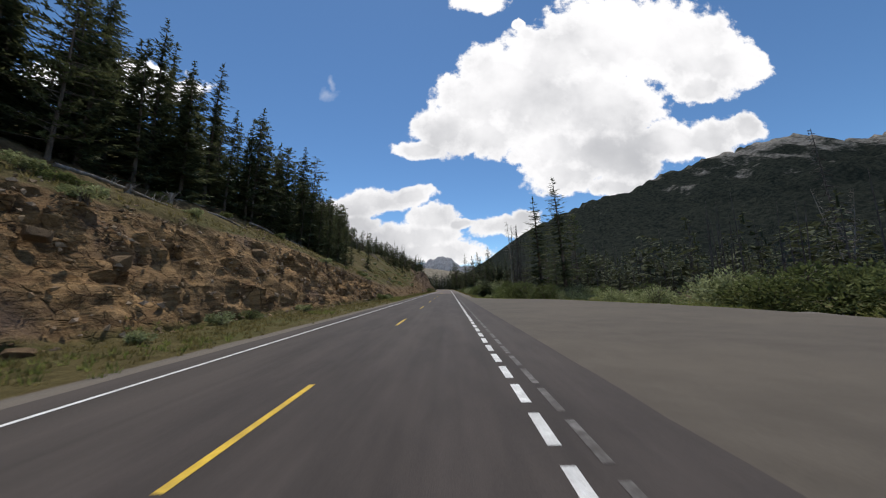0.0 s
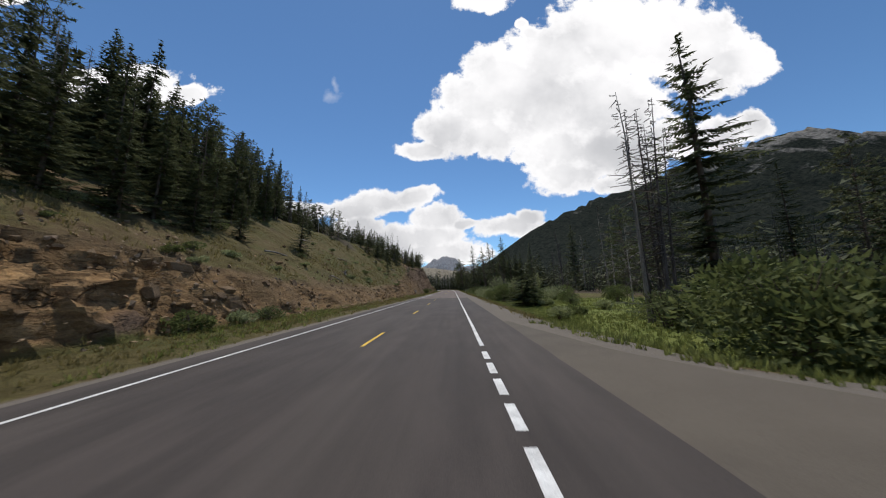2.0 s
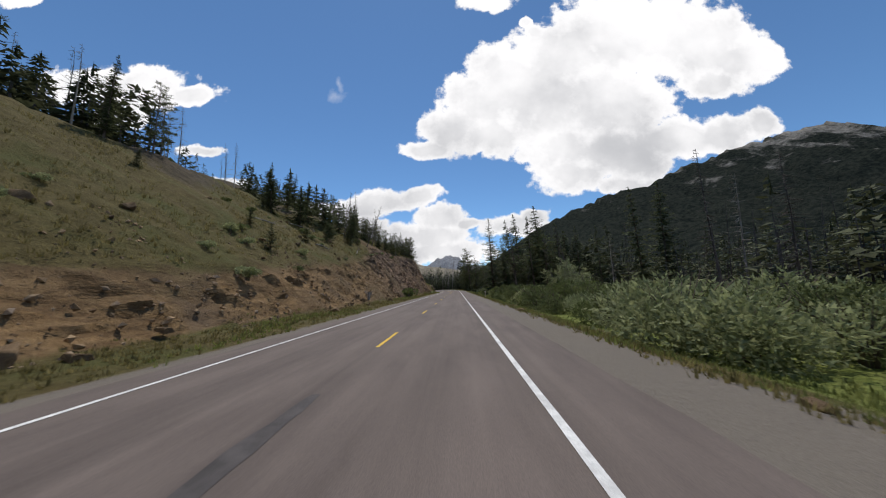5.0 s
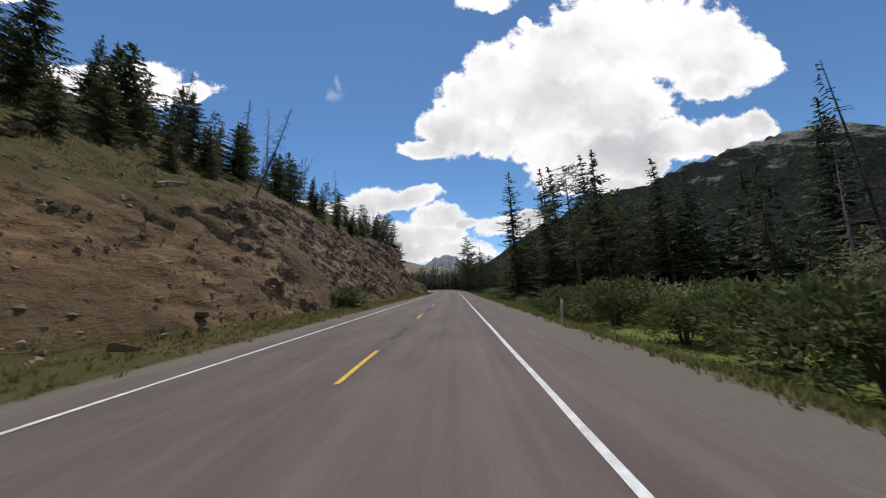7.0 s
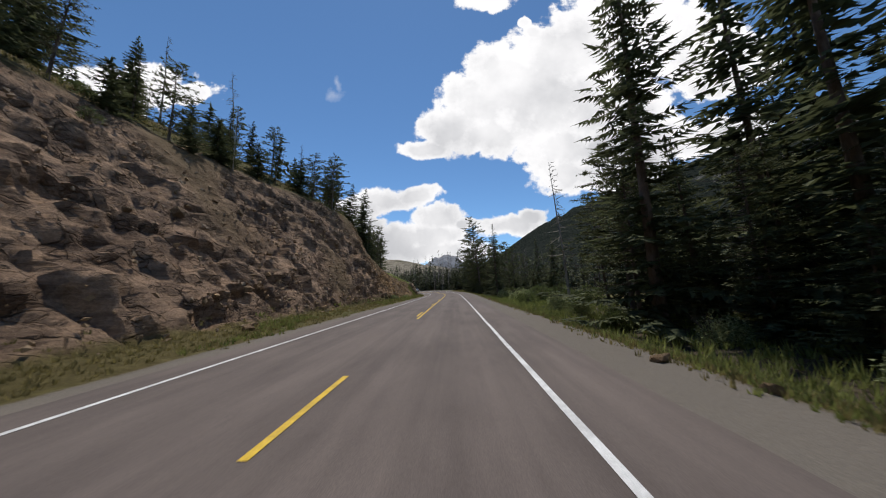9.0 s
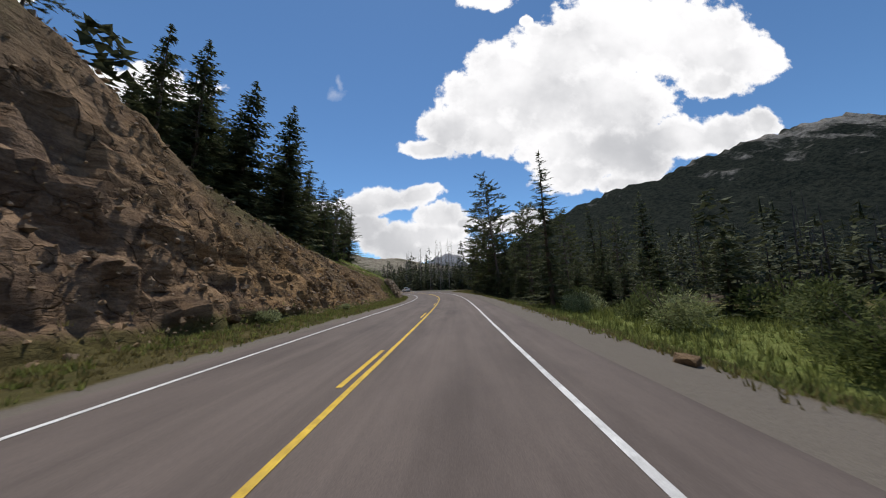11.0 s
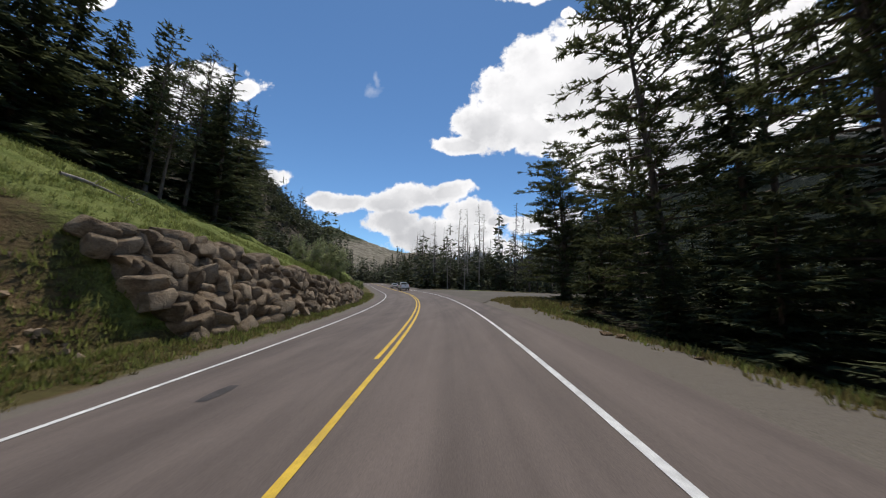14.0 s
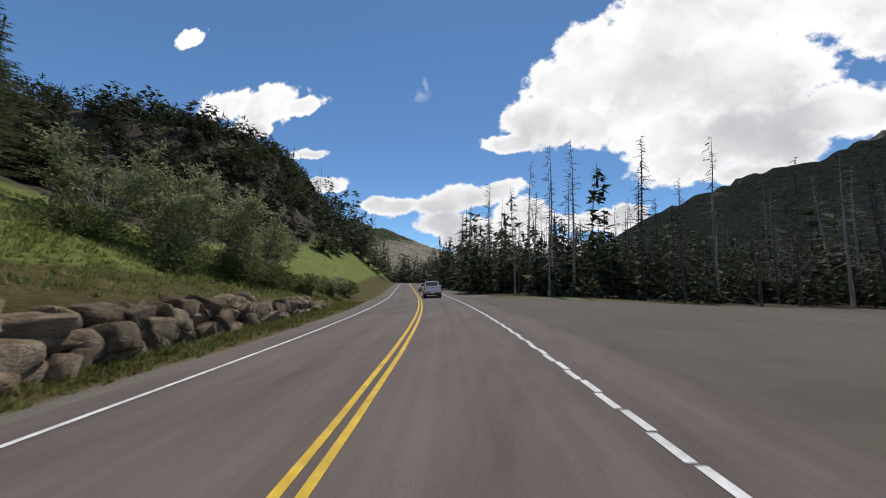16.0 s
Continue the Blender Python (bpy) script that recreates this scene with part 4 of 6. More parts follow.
def make_willow(rng, v):
    ht = 2.6
    mat = (LEAF_WILLOW, LEAF_WILLOW, LEAF_SILVER)[v]
    root = new("willow_shrub")
    tagged(part("woody_base", shrub_stems(rng, 3.6, ht, 16, BARK), BARK, root), kind="stuff")
    part("foliage", shrub_leaves(rng, (4.2, 3.6, 4.0)[v], ht, 2700, 0.172, mat, 13), mat, root)
    return root, ht


def make_bush(rng, v):
    ht = 1.0
    root = new("low_bush")
    tagged(part("woody_base", shrub_stems(rng, 1.2, ht, 8, BARK), BARK, root), kind="stuff")
    part("foliage", shrub_leaves(rng, 1.5, ht, 1000, 0.12, (LEAF_WILLOW, LEAF_SILVER)[v], 6), LEAF_WILLOW, root)
    return root, ht


def make_broadleaf(rng, v):
    ht = 7.5
    root = new("broadleaf_tree")
    h, leaves = Heap(), Heap()
    for k in range(13):
        w = rng.uniform(0, 6.28)
        lean = rng.uniform(0.2, 0.8)
        pts = [Vector((0, 0, -0.2)), Vector((math.cos(w) * lean * 1.3, math.sin(w) * lean * 1.3, ht * 0.33)), Vector((math.cos(w) * lean * 3.8, math.sin(w) * lean * 3.8, ht * rng.uniform(0.62, 0.98)))]
        for a, b, r in ((pts[0], pts[1], 0.07), (pts[1], pts[2], 0.045)):
            h.stick(a, b, r, r * 0.5, 5)
        for q in range(17):
            f = rng.uniform(0.12, 1.0)
            p = pts[0] + (pts[1] - pts[0]) * (f * 2) if f < 0.4 else pts[1] + (pts[2] - pts[1]) * (f - 0.3) / 0.7
            d = (rand_dir(rng) + Vector((math.cos(w), math.sin(w), 0.5)) * 0.7).normalized()
            ln = rng.uniform(0.6, 1.7)
            h.stick(p, p + d * ln, 0.016, 0.005)
            for _ in range(25):
                c = p + d * ln * rng.uniform(0.3, 1.08) + rand_dir(rng) * rng.uniform(0.05, 0.34)
                c.z = max(c.z, 0.1)
                tip = (rand_dir(rng) + d * 0.8 + Vector((0, 0, -0.1))).normalized()
                z = rng.uniform(0.16, 0.30)
                leaves.blade(c, c + tip * z, tip.orthogonal().normalized(), z * 0.5)
    tagged(part("branch_work", h.mesh("branch_work", DEAD_WOOD), DEAD_WOOD, root), kind="stuff")
    part("foliage", leaves.mesh("foliage", LEAF_SILVER), LEAF_SILVER, root)
    return root, ht


MAKERS = {"spruce": (make_spruce, 4), "young": (make_young, 2), "pine": (make_pine, 3), "snag": (make_snag, 4), "willow": (make_willow, 3), "bush": (make_bush, 2), "broadleaf": (make_broadleaf, 2)}
WORDS = {"spruce": ("dark green spruce with drooping boughs on the {}", "spruce"), "young": ("young dense dark spruce in the {}", "spruce"), "pine": ("tall pine with an open ragged crown on the {}", "pine"),
         "snag": ("bare grey dead conifer with broken limbs on the {}", "dead tree"), "willow": ("bushy green willow shrub on the {}", "shrub"), "bush": ("low leafy green bush on the {}", "bush"),
         "broadleaf": ("pale leafed many-stemmed tree on the {}", "tree")}
made_plants = {}
plant_rng = random.Random(11)


def plant(kind, s, n, height, variant=None, lean=0.0, widen=1.0, place=None):
    rng = plant_rng
    maker, kinds = MAKERS[kind]
    v = rng.randrange(kinds) if variant is None else variant
    if variant is None and kind in ("spruce", "pine") and -21.5 < n < 19 and s < 315:
        v += kinds
    where = ground_at(s, n, -0.08)
    if (kind, v) not in made_plants:
        root, full = maker(random.Random(100 + 17 * (v % 3) + 5 * v + len(kind)), v)
        made_plants[(kind, v)] = (root, full)
        fresh = True
    else:
        root, full = made_plants[(kind, v)]
        fresh = False
    k = height / full
    side = "grassy valley floor" if n > 0 else "rocky hillside"
    tilt = lean if lean else rng.uniform(-2.5, 2.5)
    if not lean and kind in ("spruce", "pine") and abs(n) < 40:
        tilt += -3.5 if n > 0 else 4.0
    if kind in ("spruce", "pine") and (176 < s < 222 or 276 < s < 300) and 0 < n < 34:
        widen *= 1.28 if s < 222 else 1.1
    if kind == "spruce" and 235 < s < 320 and n < 0:
        widen = max(widen, 1.35)
    m = Matrix.Translation(where) @ pose(0, 0, 0, rng.uniform(-2, 2), tilt, 0) @ pose(0, 0, 0, 0, 0, rng.uniform(0, 360)) @ Matrix.Diagonal((k * widen, k * widen, k, 1))
    if fresh:
        root.matrix_basis = m
        ob = root
    else:
        ob = copy_thing(root, m @ Matrix.Diagonal((1 / root.scale[0], 1 / root.scale[1], 1 / root.scale[2], 1)))
    text, cat = WORDS[kind]
    tagged(ob, text.format(place or side), cat, {"spruce": "conifers of the valley", "pine": "conifers of the valley", "young": "conifers of the valley", "snag": "dead trees", "willow": "shrubs by the road", "bush": "bushes by the road", "broadleaf": "leafy trees"}[kind])
    return ob


for s, n, h in ((166, -19.5, 3.2), (169, -18.5, 2.6), (171, -20.5, 4.4), (164, -22.5, 5.0), (160, -21, 3.6), (177, -22, 6.5), (180, -23.5, 7), (173, -24, 7), (168, -25.5, 8), (162, -26, 8), (156, -24.5, 6.5), (150, -26, 7), (186, -22.5, 6), (191, -23, 6.5)):
    plant("young", s, n, h, widen=1.1)
# --- right of the road, one by one: kind, along, across, height
for kind, s, n, h in (("pine", 56.5, 21.5, 9), ("snag", 61.4, 15.6, 14.5), ("snag", 62.4, 15.0, 15.5), ("snag", 62.9, 16.6, 13.5), ("snag", 63.4, 15.8, 14.8), ("snag", 62.0, 16.4, 12.6), ("snag", 63.8, 16.9, 15), ("spruce", 58, 24, 8.5),
                       ("pine", 107, 45.6, 26), ("snag", 106.5, 34, 18.5), ("snag", 108.5, 36, 17.5), ("spruce", 104, 40, 10), ("snag", 86, 27, 12), ("snag", 92, 36, 15), ("pine", 97, 33, 16),
                      ("young", 173.7, 10.2, 2.6), ("spruce", 190, 25, 10), ("pine", 206, 28, 19.5), ("spruce", 192, 60, 30)):
    plant(kind, s, n, h)
for kind, s, n, h, lean in (("snag", 24, 66, 26, -4), ("snag", 46, 60, 16, -12), ("snag", 40, 52, 14, 9), ("snag", 57, 74, 30, -9), ("snag", 174.5, -18.0, 10, 20), ("snag", 184, -19.5, 7, 24), ("snag", 181, -17.5, 6, -6), ("snag", 168, -21, 8, 10), ("snag", 158, 22, 13, -11), ("snag", 176, 17.5, 7, 14), ("snag", 228, 18.2, 21, -3), ("snag", 236, 26, 17, 4), ("snag", 150, 40, 22, -6)):
    plant(kind, s, n, h, lean=lean)
for s, n, h, v in ((50, 20.8, 19.6, 4), (64.5, 21.2, 20.6, 6)):
    plant("spruce", s, n, h, v, widen=1.3)
for s, n, h, v in ((61, 23, 9.5, 6), (90, -20.8, 9.2, 6), (201, 13.6, 23.4, 4)):
    plant("spruce", s, n, h, v)
for s, n, h, v in ((32, -23.2, 16, 4), (20, -22.4, 14, 6), (14, -23.5, 14, 4), (26, -23.4, 15.5, 6), (38, -22.6, 13, 6), (44, -22.6, 12, 4), (10, -22.2, 13.5, 6), (17, -25, 14.5, 4), (23, -25.5, 15.5, 6), (29, -26, 15, 4)):
    plant("spruce", s, n, h, v)
for k in range(22):
    plant("young", 6 + k * 2.6 + plant_rng.uniform(-1, 1), -plant_rng.uniform(21.6, 25.5), plant_rng.uniform(2.5, 5.5), widen=1.2, place="forest edge")
# the spruce stand past the willows
for s, n, h in ((181, 17, 17), (184, 22, 20), (186, 15.5, 15), (188, 18, 11), (195.4, 19, 21.5), (193, 16.5, 7), (195, 23, 10), (198, 16.5, 9), (203.5, 23, 25), (205, 14.8, 12), (209, 16.5, 15), (212, 20, 17), (183, 29, 18), (190, 32, 17),
                (198, 28, 20), (206, 31, 28), (216, 18, 12), (219, 24, 14), (191, 21, 8.5), (200, 20, 11), (196, 26, 11), (203, 17.5, 12)):
    plant("spruce" if plant_rng.random() < 0.75 else "pine", s, n, h)
# the grove inside the bend
for kind, s, n, h in (("pine", 264, 14.2, 7), ("pine", 267.5, 14.0, 14.5), ("pine", 271, 12.6, 8.5), ("spruce", 275, 14.5, 11.5), ("pine", 280, 12.2, 24), ("pine", 274, 15.8, 16.5), ("pine", 283, 12.8, 16),
                      ("spruce", 281.5, 14.6, 12), ("spruce", 285, 15.6, 12), ("spruce", 287, 13.2, 14), ("pine", 289.5, 17, 17), ("pine", 292, 13.8, 21.5), ("pine", 296, 15, 15), ("pine", 298, 13.6, 10), ("spruce", 300, 17, 14)):
    plant(kind, s, n, h, place="grove edge")
for s, n, h in ((272, 19, 15), (283, 20, 16), (290, 21, 16), (296, 21, 15), (266, 19, 13), (303, 20, 12), (278, 22, 14), (308, 17, 9)):
    plant("pine" if plant_rng.random() < 0.6 else "spruce", s, n, h, place="grove edge")
for s, n, h in ((266, 15, 4.5), (270, 13.5, 3.5), (274, 14.5, 5), (280, 12.5, 4), (285, 15.5, 5), (288, 13, 4), (292, 16, 5.5), (295, 13, 3.5), (301, 14.5, 4), (276, 17, 6), (283, 20, 6), (290, 22, 6), (297, 18, 5), (268, 20, 5), (272, 21, 6), (262, 16, 4),
                (183, 15.5, 5), (187, 16.5, 4), (192, 14, 4.5), (196, 15, 5), (200, 16, 5), (204, 16.5, 4), (208, 19, 5), (211, 17, 4.5), (185, 19, 6), (190, 21, 6), (199, 20, 6)):
    plant("young", s, n, h, widen=1.2, place="grove of taller trees")
for s, n, h in ((81.2, 11.2, 5.2), (82.0, 12.0, 4.6), (82.6, 13.0, 4.0)):
    plant("young", s, n, h, 0, widen=1.3, place="grass beside the shoulder")
for s, n, h in ((327, -12.4, 2.2), (331, -11.6, 2.4), (335, -11.0, 2.2), (338, -11.4, 2.0), (324, -14.5, 2.0)):
    plant("willow", s, n, h, 0)
plant("spruce", 253.2, 11.8, 16.2, 4, widen=1.2, place="grove edge")
for s, n, h in ((255.6, 15.4, 4), (253.4, 17.8, 4), (258.5, 16.8, 5), (250.5, 17.5, 4), (256, 18.5, 6), (252, 20.5, 5.5), (260.5, 13.6, 5), (262.5, 10.9, 4), (265, 11.2, 3.6), (268.5, 10.4, 4.2), (272.5, 9.9, 3.4), (275.5, 10.4, 4.6), (280.5, 9.6, 3.6),
                (284, 10.2, 4.8), (287.5, 9.8, 3.4), (290, 11.6, 5.4), (294.5, 10.4, 4), (298.5, 13.4, 5), (302.5, 12.6, 4), (246, 18, 5), (243, 20.5, 6)):
    plant("young", s, n, h, widen=1.35, place="grove edge")

for s, n, h, v in ((309, -20.5, 16.5, 6), (314, -21.5, 15, 4), (317.5, -22.5, 16, 6), (320.5, -22.5, 15, 4), (322.5, -25.5, 14, 6), (318, -27, 16, 4), (325.5, -26, 12, 6), (313, -25.5, 16, 6), (327, -24, 9, 4)):
    plant("spruce", s, n, h, v, widen=1.3, place="slope above the wall")
plant("pine", 305.6, 14.6, 16.2, 5, widen=1.3, place="grove edge")
plant("pine", 305.3, 14.1, 12.6, 3, widen=1.3, place="grove edge")
plant("pine", 306.4, 15.4, 13.0, 4, widen=1.4, place="grove edge")
for s, n, h in ((333, -31, 12), (336, -34, 12), (331, -33, 12), (340, -38, 11)):
    plant("spruce", s, n, h, 6, widen=1.2)
thicket_at = [(262, 22), (266, 24), (270, 25), (275, 23), (279, 25), (283, 23.5), (287, 25), (291, 24), (295, 24), (299, 22), (303, 24), (286, 17), (293, 18.5), (300, 15.5), (273, 18.5), (280, 16)]
for s, n in thicket_at:
    plant("spruce", s, n, plant_rng.uniform(6, 10), plant_rng.randrange(4), place="grove of taller trees")
# --- left of the road
for s, n, h in ((62, -19.6, 8.5), (66, -21, 10), (69, -20.2, 7), (58, -19.8, 9.5), (73, -22, 9), (55, -20.5, 10), (77, -21.5, 6)):
    plant("spruce", s, n, h, 6, widen=1.2)
for kind, s, n, h in (("spruce", 64, -22.5, 12.5), ("spruce", 60, -25, 12), ("young", 111, -29, 3.6),
                      ("snag", 66.8, -38.6, 16), ("snag", 97, -60, 18), ("snag", 84, -50, 15), ("snag", 187, -24.5, 12.5), ("snag", 182, -24.7, 11), ("snag", 188.5, -20.5, 8), ("snag", 224, -28.5, 13), ("snag", 219.5, -35, 13),
                      ("spruce", 263, -21.5, 19), ("spruce", 256, -23, 17), ("spruce", 251, -24.5, 17), ("spruce", 268, -22.5, 17), ("spruce", 246, -24, 14), ("spruce", 305, -25, 13), ("young", 213, -20.5, 4), ("young", 228, -21.5, 5)):
    plant(kind, s, n, h)
for s, n, h in ((329, -13.6, 5.6), (332.5, -12.8, 5.8), (335.5, -12.2, 5.6), (326.5, -15.6, 5.2), (339, -12.6, 5.0), (331, -16.4, 5.6)):
    plant("broadleaf", s, n, h, widen=1.1)


FAR_TREES = {False: [], True: []}


def thicket(count, s_range, n_range, h_range, mixture, seed, place=None, gap=2.6, keep=None):
    """Trees strewn over a stretch, none too near to another."""
    rng = random.Random(seed)
    done, tries = [], 0
    while len(done) < count and tries < count * 30:
        tries += 1
        s, n = rng.uniform(*s_range), rng.uniform(*n_range)
        if keep and not keep(s, n):
            continue
        if any((s - a) ** 2 + (n - b) ** 2 < gap * gap for a, b in done):
            continue
        done.append((s, n))
        kind, tall = rng.choice(mixture), rng.uniform(*h_range)
        if kind in ("spruce", "pine") and (n < -37 or n > 36 or s > 330):
            FAR_TREES[n > 0].append((ground_at(s, n, -0.2), tall))
        else:
            plant(kind, s, n, tall, place=place)


UP_TO_TREES = [(-60, 21.5), (35, 21.5), (52, 20), (70, 22.5), (80, 25), (95, 29), (106, 32), (120, 35), (140, 36), (165, 35), (190, 30), (225, 26), (250, 24), (262, 20), (290, 20), (320, 22), (345, 24), (420, 14)]
wooded = lambda s, n: -n > table(UP_TO_TREES, s)
thicket(46, (-4, 56), (-29, -21), (9, 14.5), ("spruce", "spruce", "spruce", "pine"), 2, keep=wooded, gap=2.1)
thicket(60, (-4, 80), (-48, -21), (11, 17), ("spruce", "spruce", "spruce", "pine", "snag"), 3, keep=wooded, gap=2.3)
thicket(48, (70, 104), (-37, -22.5), (9.5, 13.2), ("spruce", "spruce", "spruce", "pine"), 16, keep=wooded, gap=2.2)
thicket(50, (72, 112), (-50, -24), (9.5, 13.2), ("spruce", "spruce", "spruce", "pine"), 4, keep=wooded, gap=2.2)
thicket(16, (128, 200), (-34, -15), (1.2, 3.2), ("young",), 17, gap=4)
thicket(64, (102, 142), (-52, -30), (8.3, 12), ("spruce", "spruce", "spruce", "pine", "snag"), 15, keep=wooded, gap=2.4)
thicket(50, (130, 190), (-46, -26), (5, 9), ("spruce", "snag", "spruce", "snag", "pine"), 14, keep=lambda s, n: -n > table(UP_TO_TREES, s) - 5, gap=2.8)
thicket(40, (165, 250), (-48, -23), (5, 10), ("spruce", "pine", "snag", "pine", "young"), 5, keep=wooded, gap=3.0)
# low trees along the brow of the cut
for kind, s, n, h in (("pine", 229, -16.2, 8.5), ("pine", 231, -17.6, 7.5), ("pine", 226, -17.8, 7), ("young", 222.5, -18.0, 4.5), ("spruce", 219.5, -19.6, 6.5), ("pine", 221, -21, 7), ("young", 216, -19.5, 4), ("snag", 224, -18.6, 7),
                      ("spruce", 212, -20.4, 6), ("young", 209.5, -19.2, 4), ("pine", 207, -21.5, 7), ("snag", 210.5, -18.4, 6), ("spruce", 203, -20.5, 6), ("young", 200.5, -19.4, 3.6), ("pine", 199, -21.5, 7), ("spruce", 196, -20.6, 5.5),
                      ("young", 193, -20, 4), ("pine", 190, -22, 6.5), ("young", 206, -18.6, 3), ("young", 214, -22.5, 4.5), ("pine", 234, -19.5, 7)):
    plant(kind, s, n, h, widen=1.35 if kind != "snag" else 1.0, place="rocky brow")
thicket(56, (250, 318), (-40, -20), (10, 16.5), ("spruce", "spruce", "spruce", "pine"), 6, keep=wooded)
thicket(50, (326, 400), (-60, -20), (3, 6.5), ("spruce", "pine", "spruce", "snag"), 7, keep=wooded, gap=3.2)
thicket(20, (258, 304), (24, 52), (11, 18), ("spruce", "spruce", "pine"), 18, gap=3.0)
thicket(16, (130, 225), (30, 60), (13, 21), ("spruce", "spruce", "snag"), 8, gap=4)
thicket(30, (184, 232), (24, 46), (12, 18), ("spruce", "spruce", "pine"), 28, gap=2.8)
thicket(56, (346, 372), (12, 96), (13, 25), ("snag", "snag", "spruce", "snag"), 9, gap=2.4, place="burnt wood edge")
thicket(26, (350, 400), (9, 40), (10, 20), ("snag", "spruce", "spruce"), 10, gap=2.8, place="burnt wood edge")

# --- shrubs: along, across, height
for s, n, h in ((23, 25.5, 4.2), (26, 25.0, 4.0), (20, 26.5, 3.8), (17.5, 27.5, 3.4), (33, 23.5, 2.6), (38, 21.5, 2.4), (44, 19.5, 2.4), (46.5, 16.5, 3.0), (49.5, 14.5, 3.6), (52, 13.2, 3.6), (54.5, 15, 3.4), (51, 18.5, 3.2), (47, 20, 3.2), (57, 17.5, 3.0), (60, 14.5, 2.4)):
    plant("willow", s, n, h, widen=1.15)
for s, n, h in ((15, 27, 3.0), (10, 28, 2.8), (30, 29, 3.2), (40, 27, 3.0), (84, 24, 2.6), (76, 30, 3.0), (70, 36, 3.0), (64, 30, 2.5), (90, 20, 2.4), (94, 14.5, 2.6), (88, 15, 1.6), (98, 12.5, 3.2), (101, 14.5, 3.8)):
    plant("willow", s, n, h, widen=1.1)
rng_row = random.Random(5)
s_row = 96.0
while s_row < 171:
    for n0 in (10.8, 13.6, 17.0, 21.5):
        if rng_row.random() < 0.86:
            plant("willow", s_row + rng_row.uniform(-1, 1), n0 + rng_row.uniform(-0.8, 0.8) + (0.7 if s_row > 150 else 0), rng_row.uniform(2.2, 3.4) * (1.12 if n0 > 15 else 1.0), widen=1.1)
    s_row += 3.4
for s, n, h in ((147, 17, 6.2), (149.5, 19, 5.8), (108, 16, 4.6), (112, 20, 5.4), (160, 24, 5.0)):
    plant("broadleaf", s, n, h)
for s, n, h in ((176, 12, 1.8), (179, 11, 1.5), (183, 11.5, 1.6), (189, 12, 1.5), (196, 12.4, 1.6), (200, 10.6, 1.4), (207, 11.4, 1.6), (214, 12, 2.0), (222, 14, 2.2), (229, 12.5, 2.2), (233, 15.5, 2.8), (238, 13, 2.6), (243, 15, 2.6),
                (248, 12.8, 2.2), (253, 14.5, 2.3), (226, 20, 3.0), (240, 21, 3.2), (250, 20, 2.8), (258, 16, 2.2)):
    plant("willow", s, n, h)
for s, n, h in ((66, 10.5, 1.2), (174.6, -8.5, 2.2), (175.8, -8.9, 1.6), (57, -9.8, 1.2), (60, -9.3, 1.0), (63, -9.6, 1.1), (18, -10.4, 0.9), (21, -10.6, 0.8), (8, -10.5, 1.1), (28, -10.3, 0.8), (6, -8.9, 0.7),
                (12, -9.2, 0.6), (238, -8.4, 0.9), (250, -8.3, 0.7), (340, -10, 2.0), (345, -9.4, 2.2), (350, -9.0, 2.0), (278, -22, 1.6), (283, -19, 1.8), (337, -11, 1.4), (69, 13, 1.0), (73, 17, 1.2), (81, 14, 1.1), (84, 18, 1.2), (72, 22, 1.3)):
    plant("bush", s, n, h, widen=1.25)
bush_rng = random.Random(71)
for _ in range(70):
    s_b = bush_rng.uniform(2, 205)
    plant("bush", s_b, -(table(FOOT, s_b) + bush_rng.uniform(3, 16)), bush_rng.uniform(0.4, 1.0), widen=1.3)


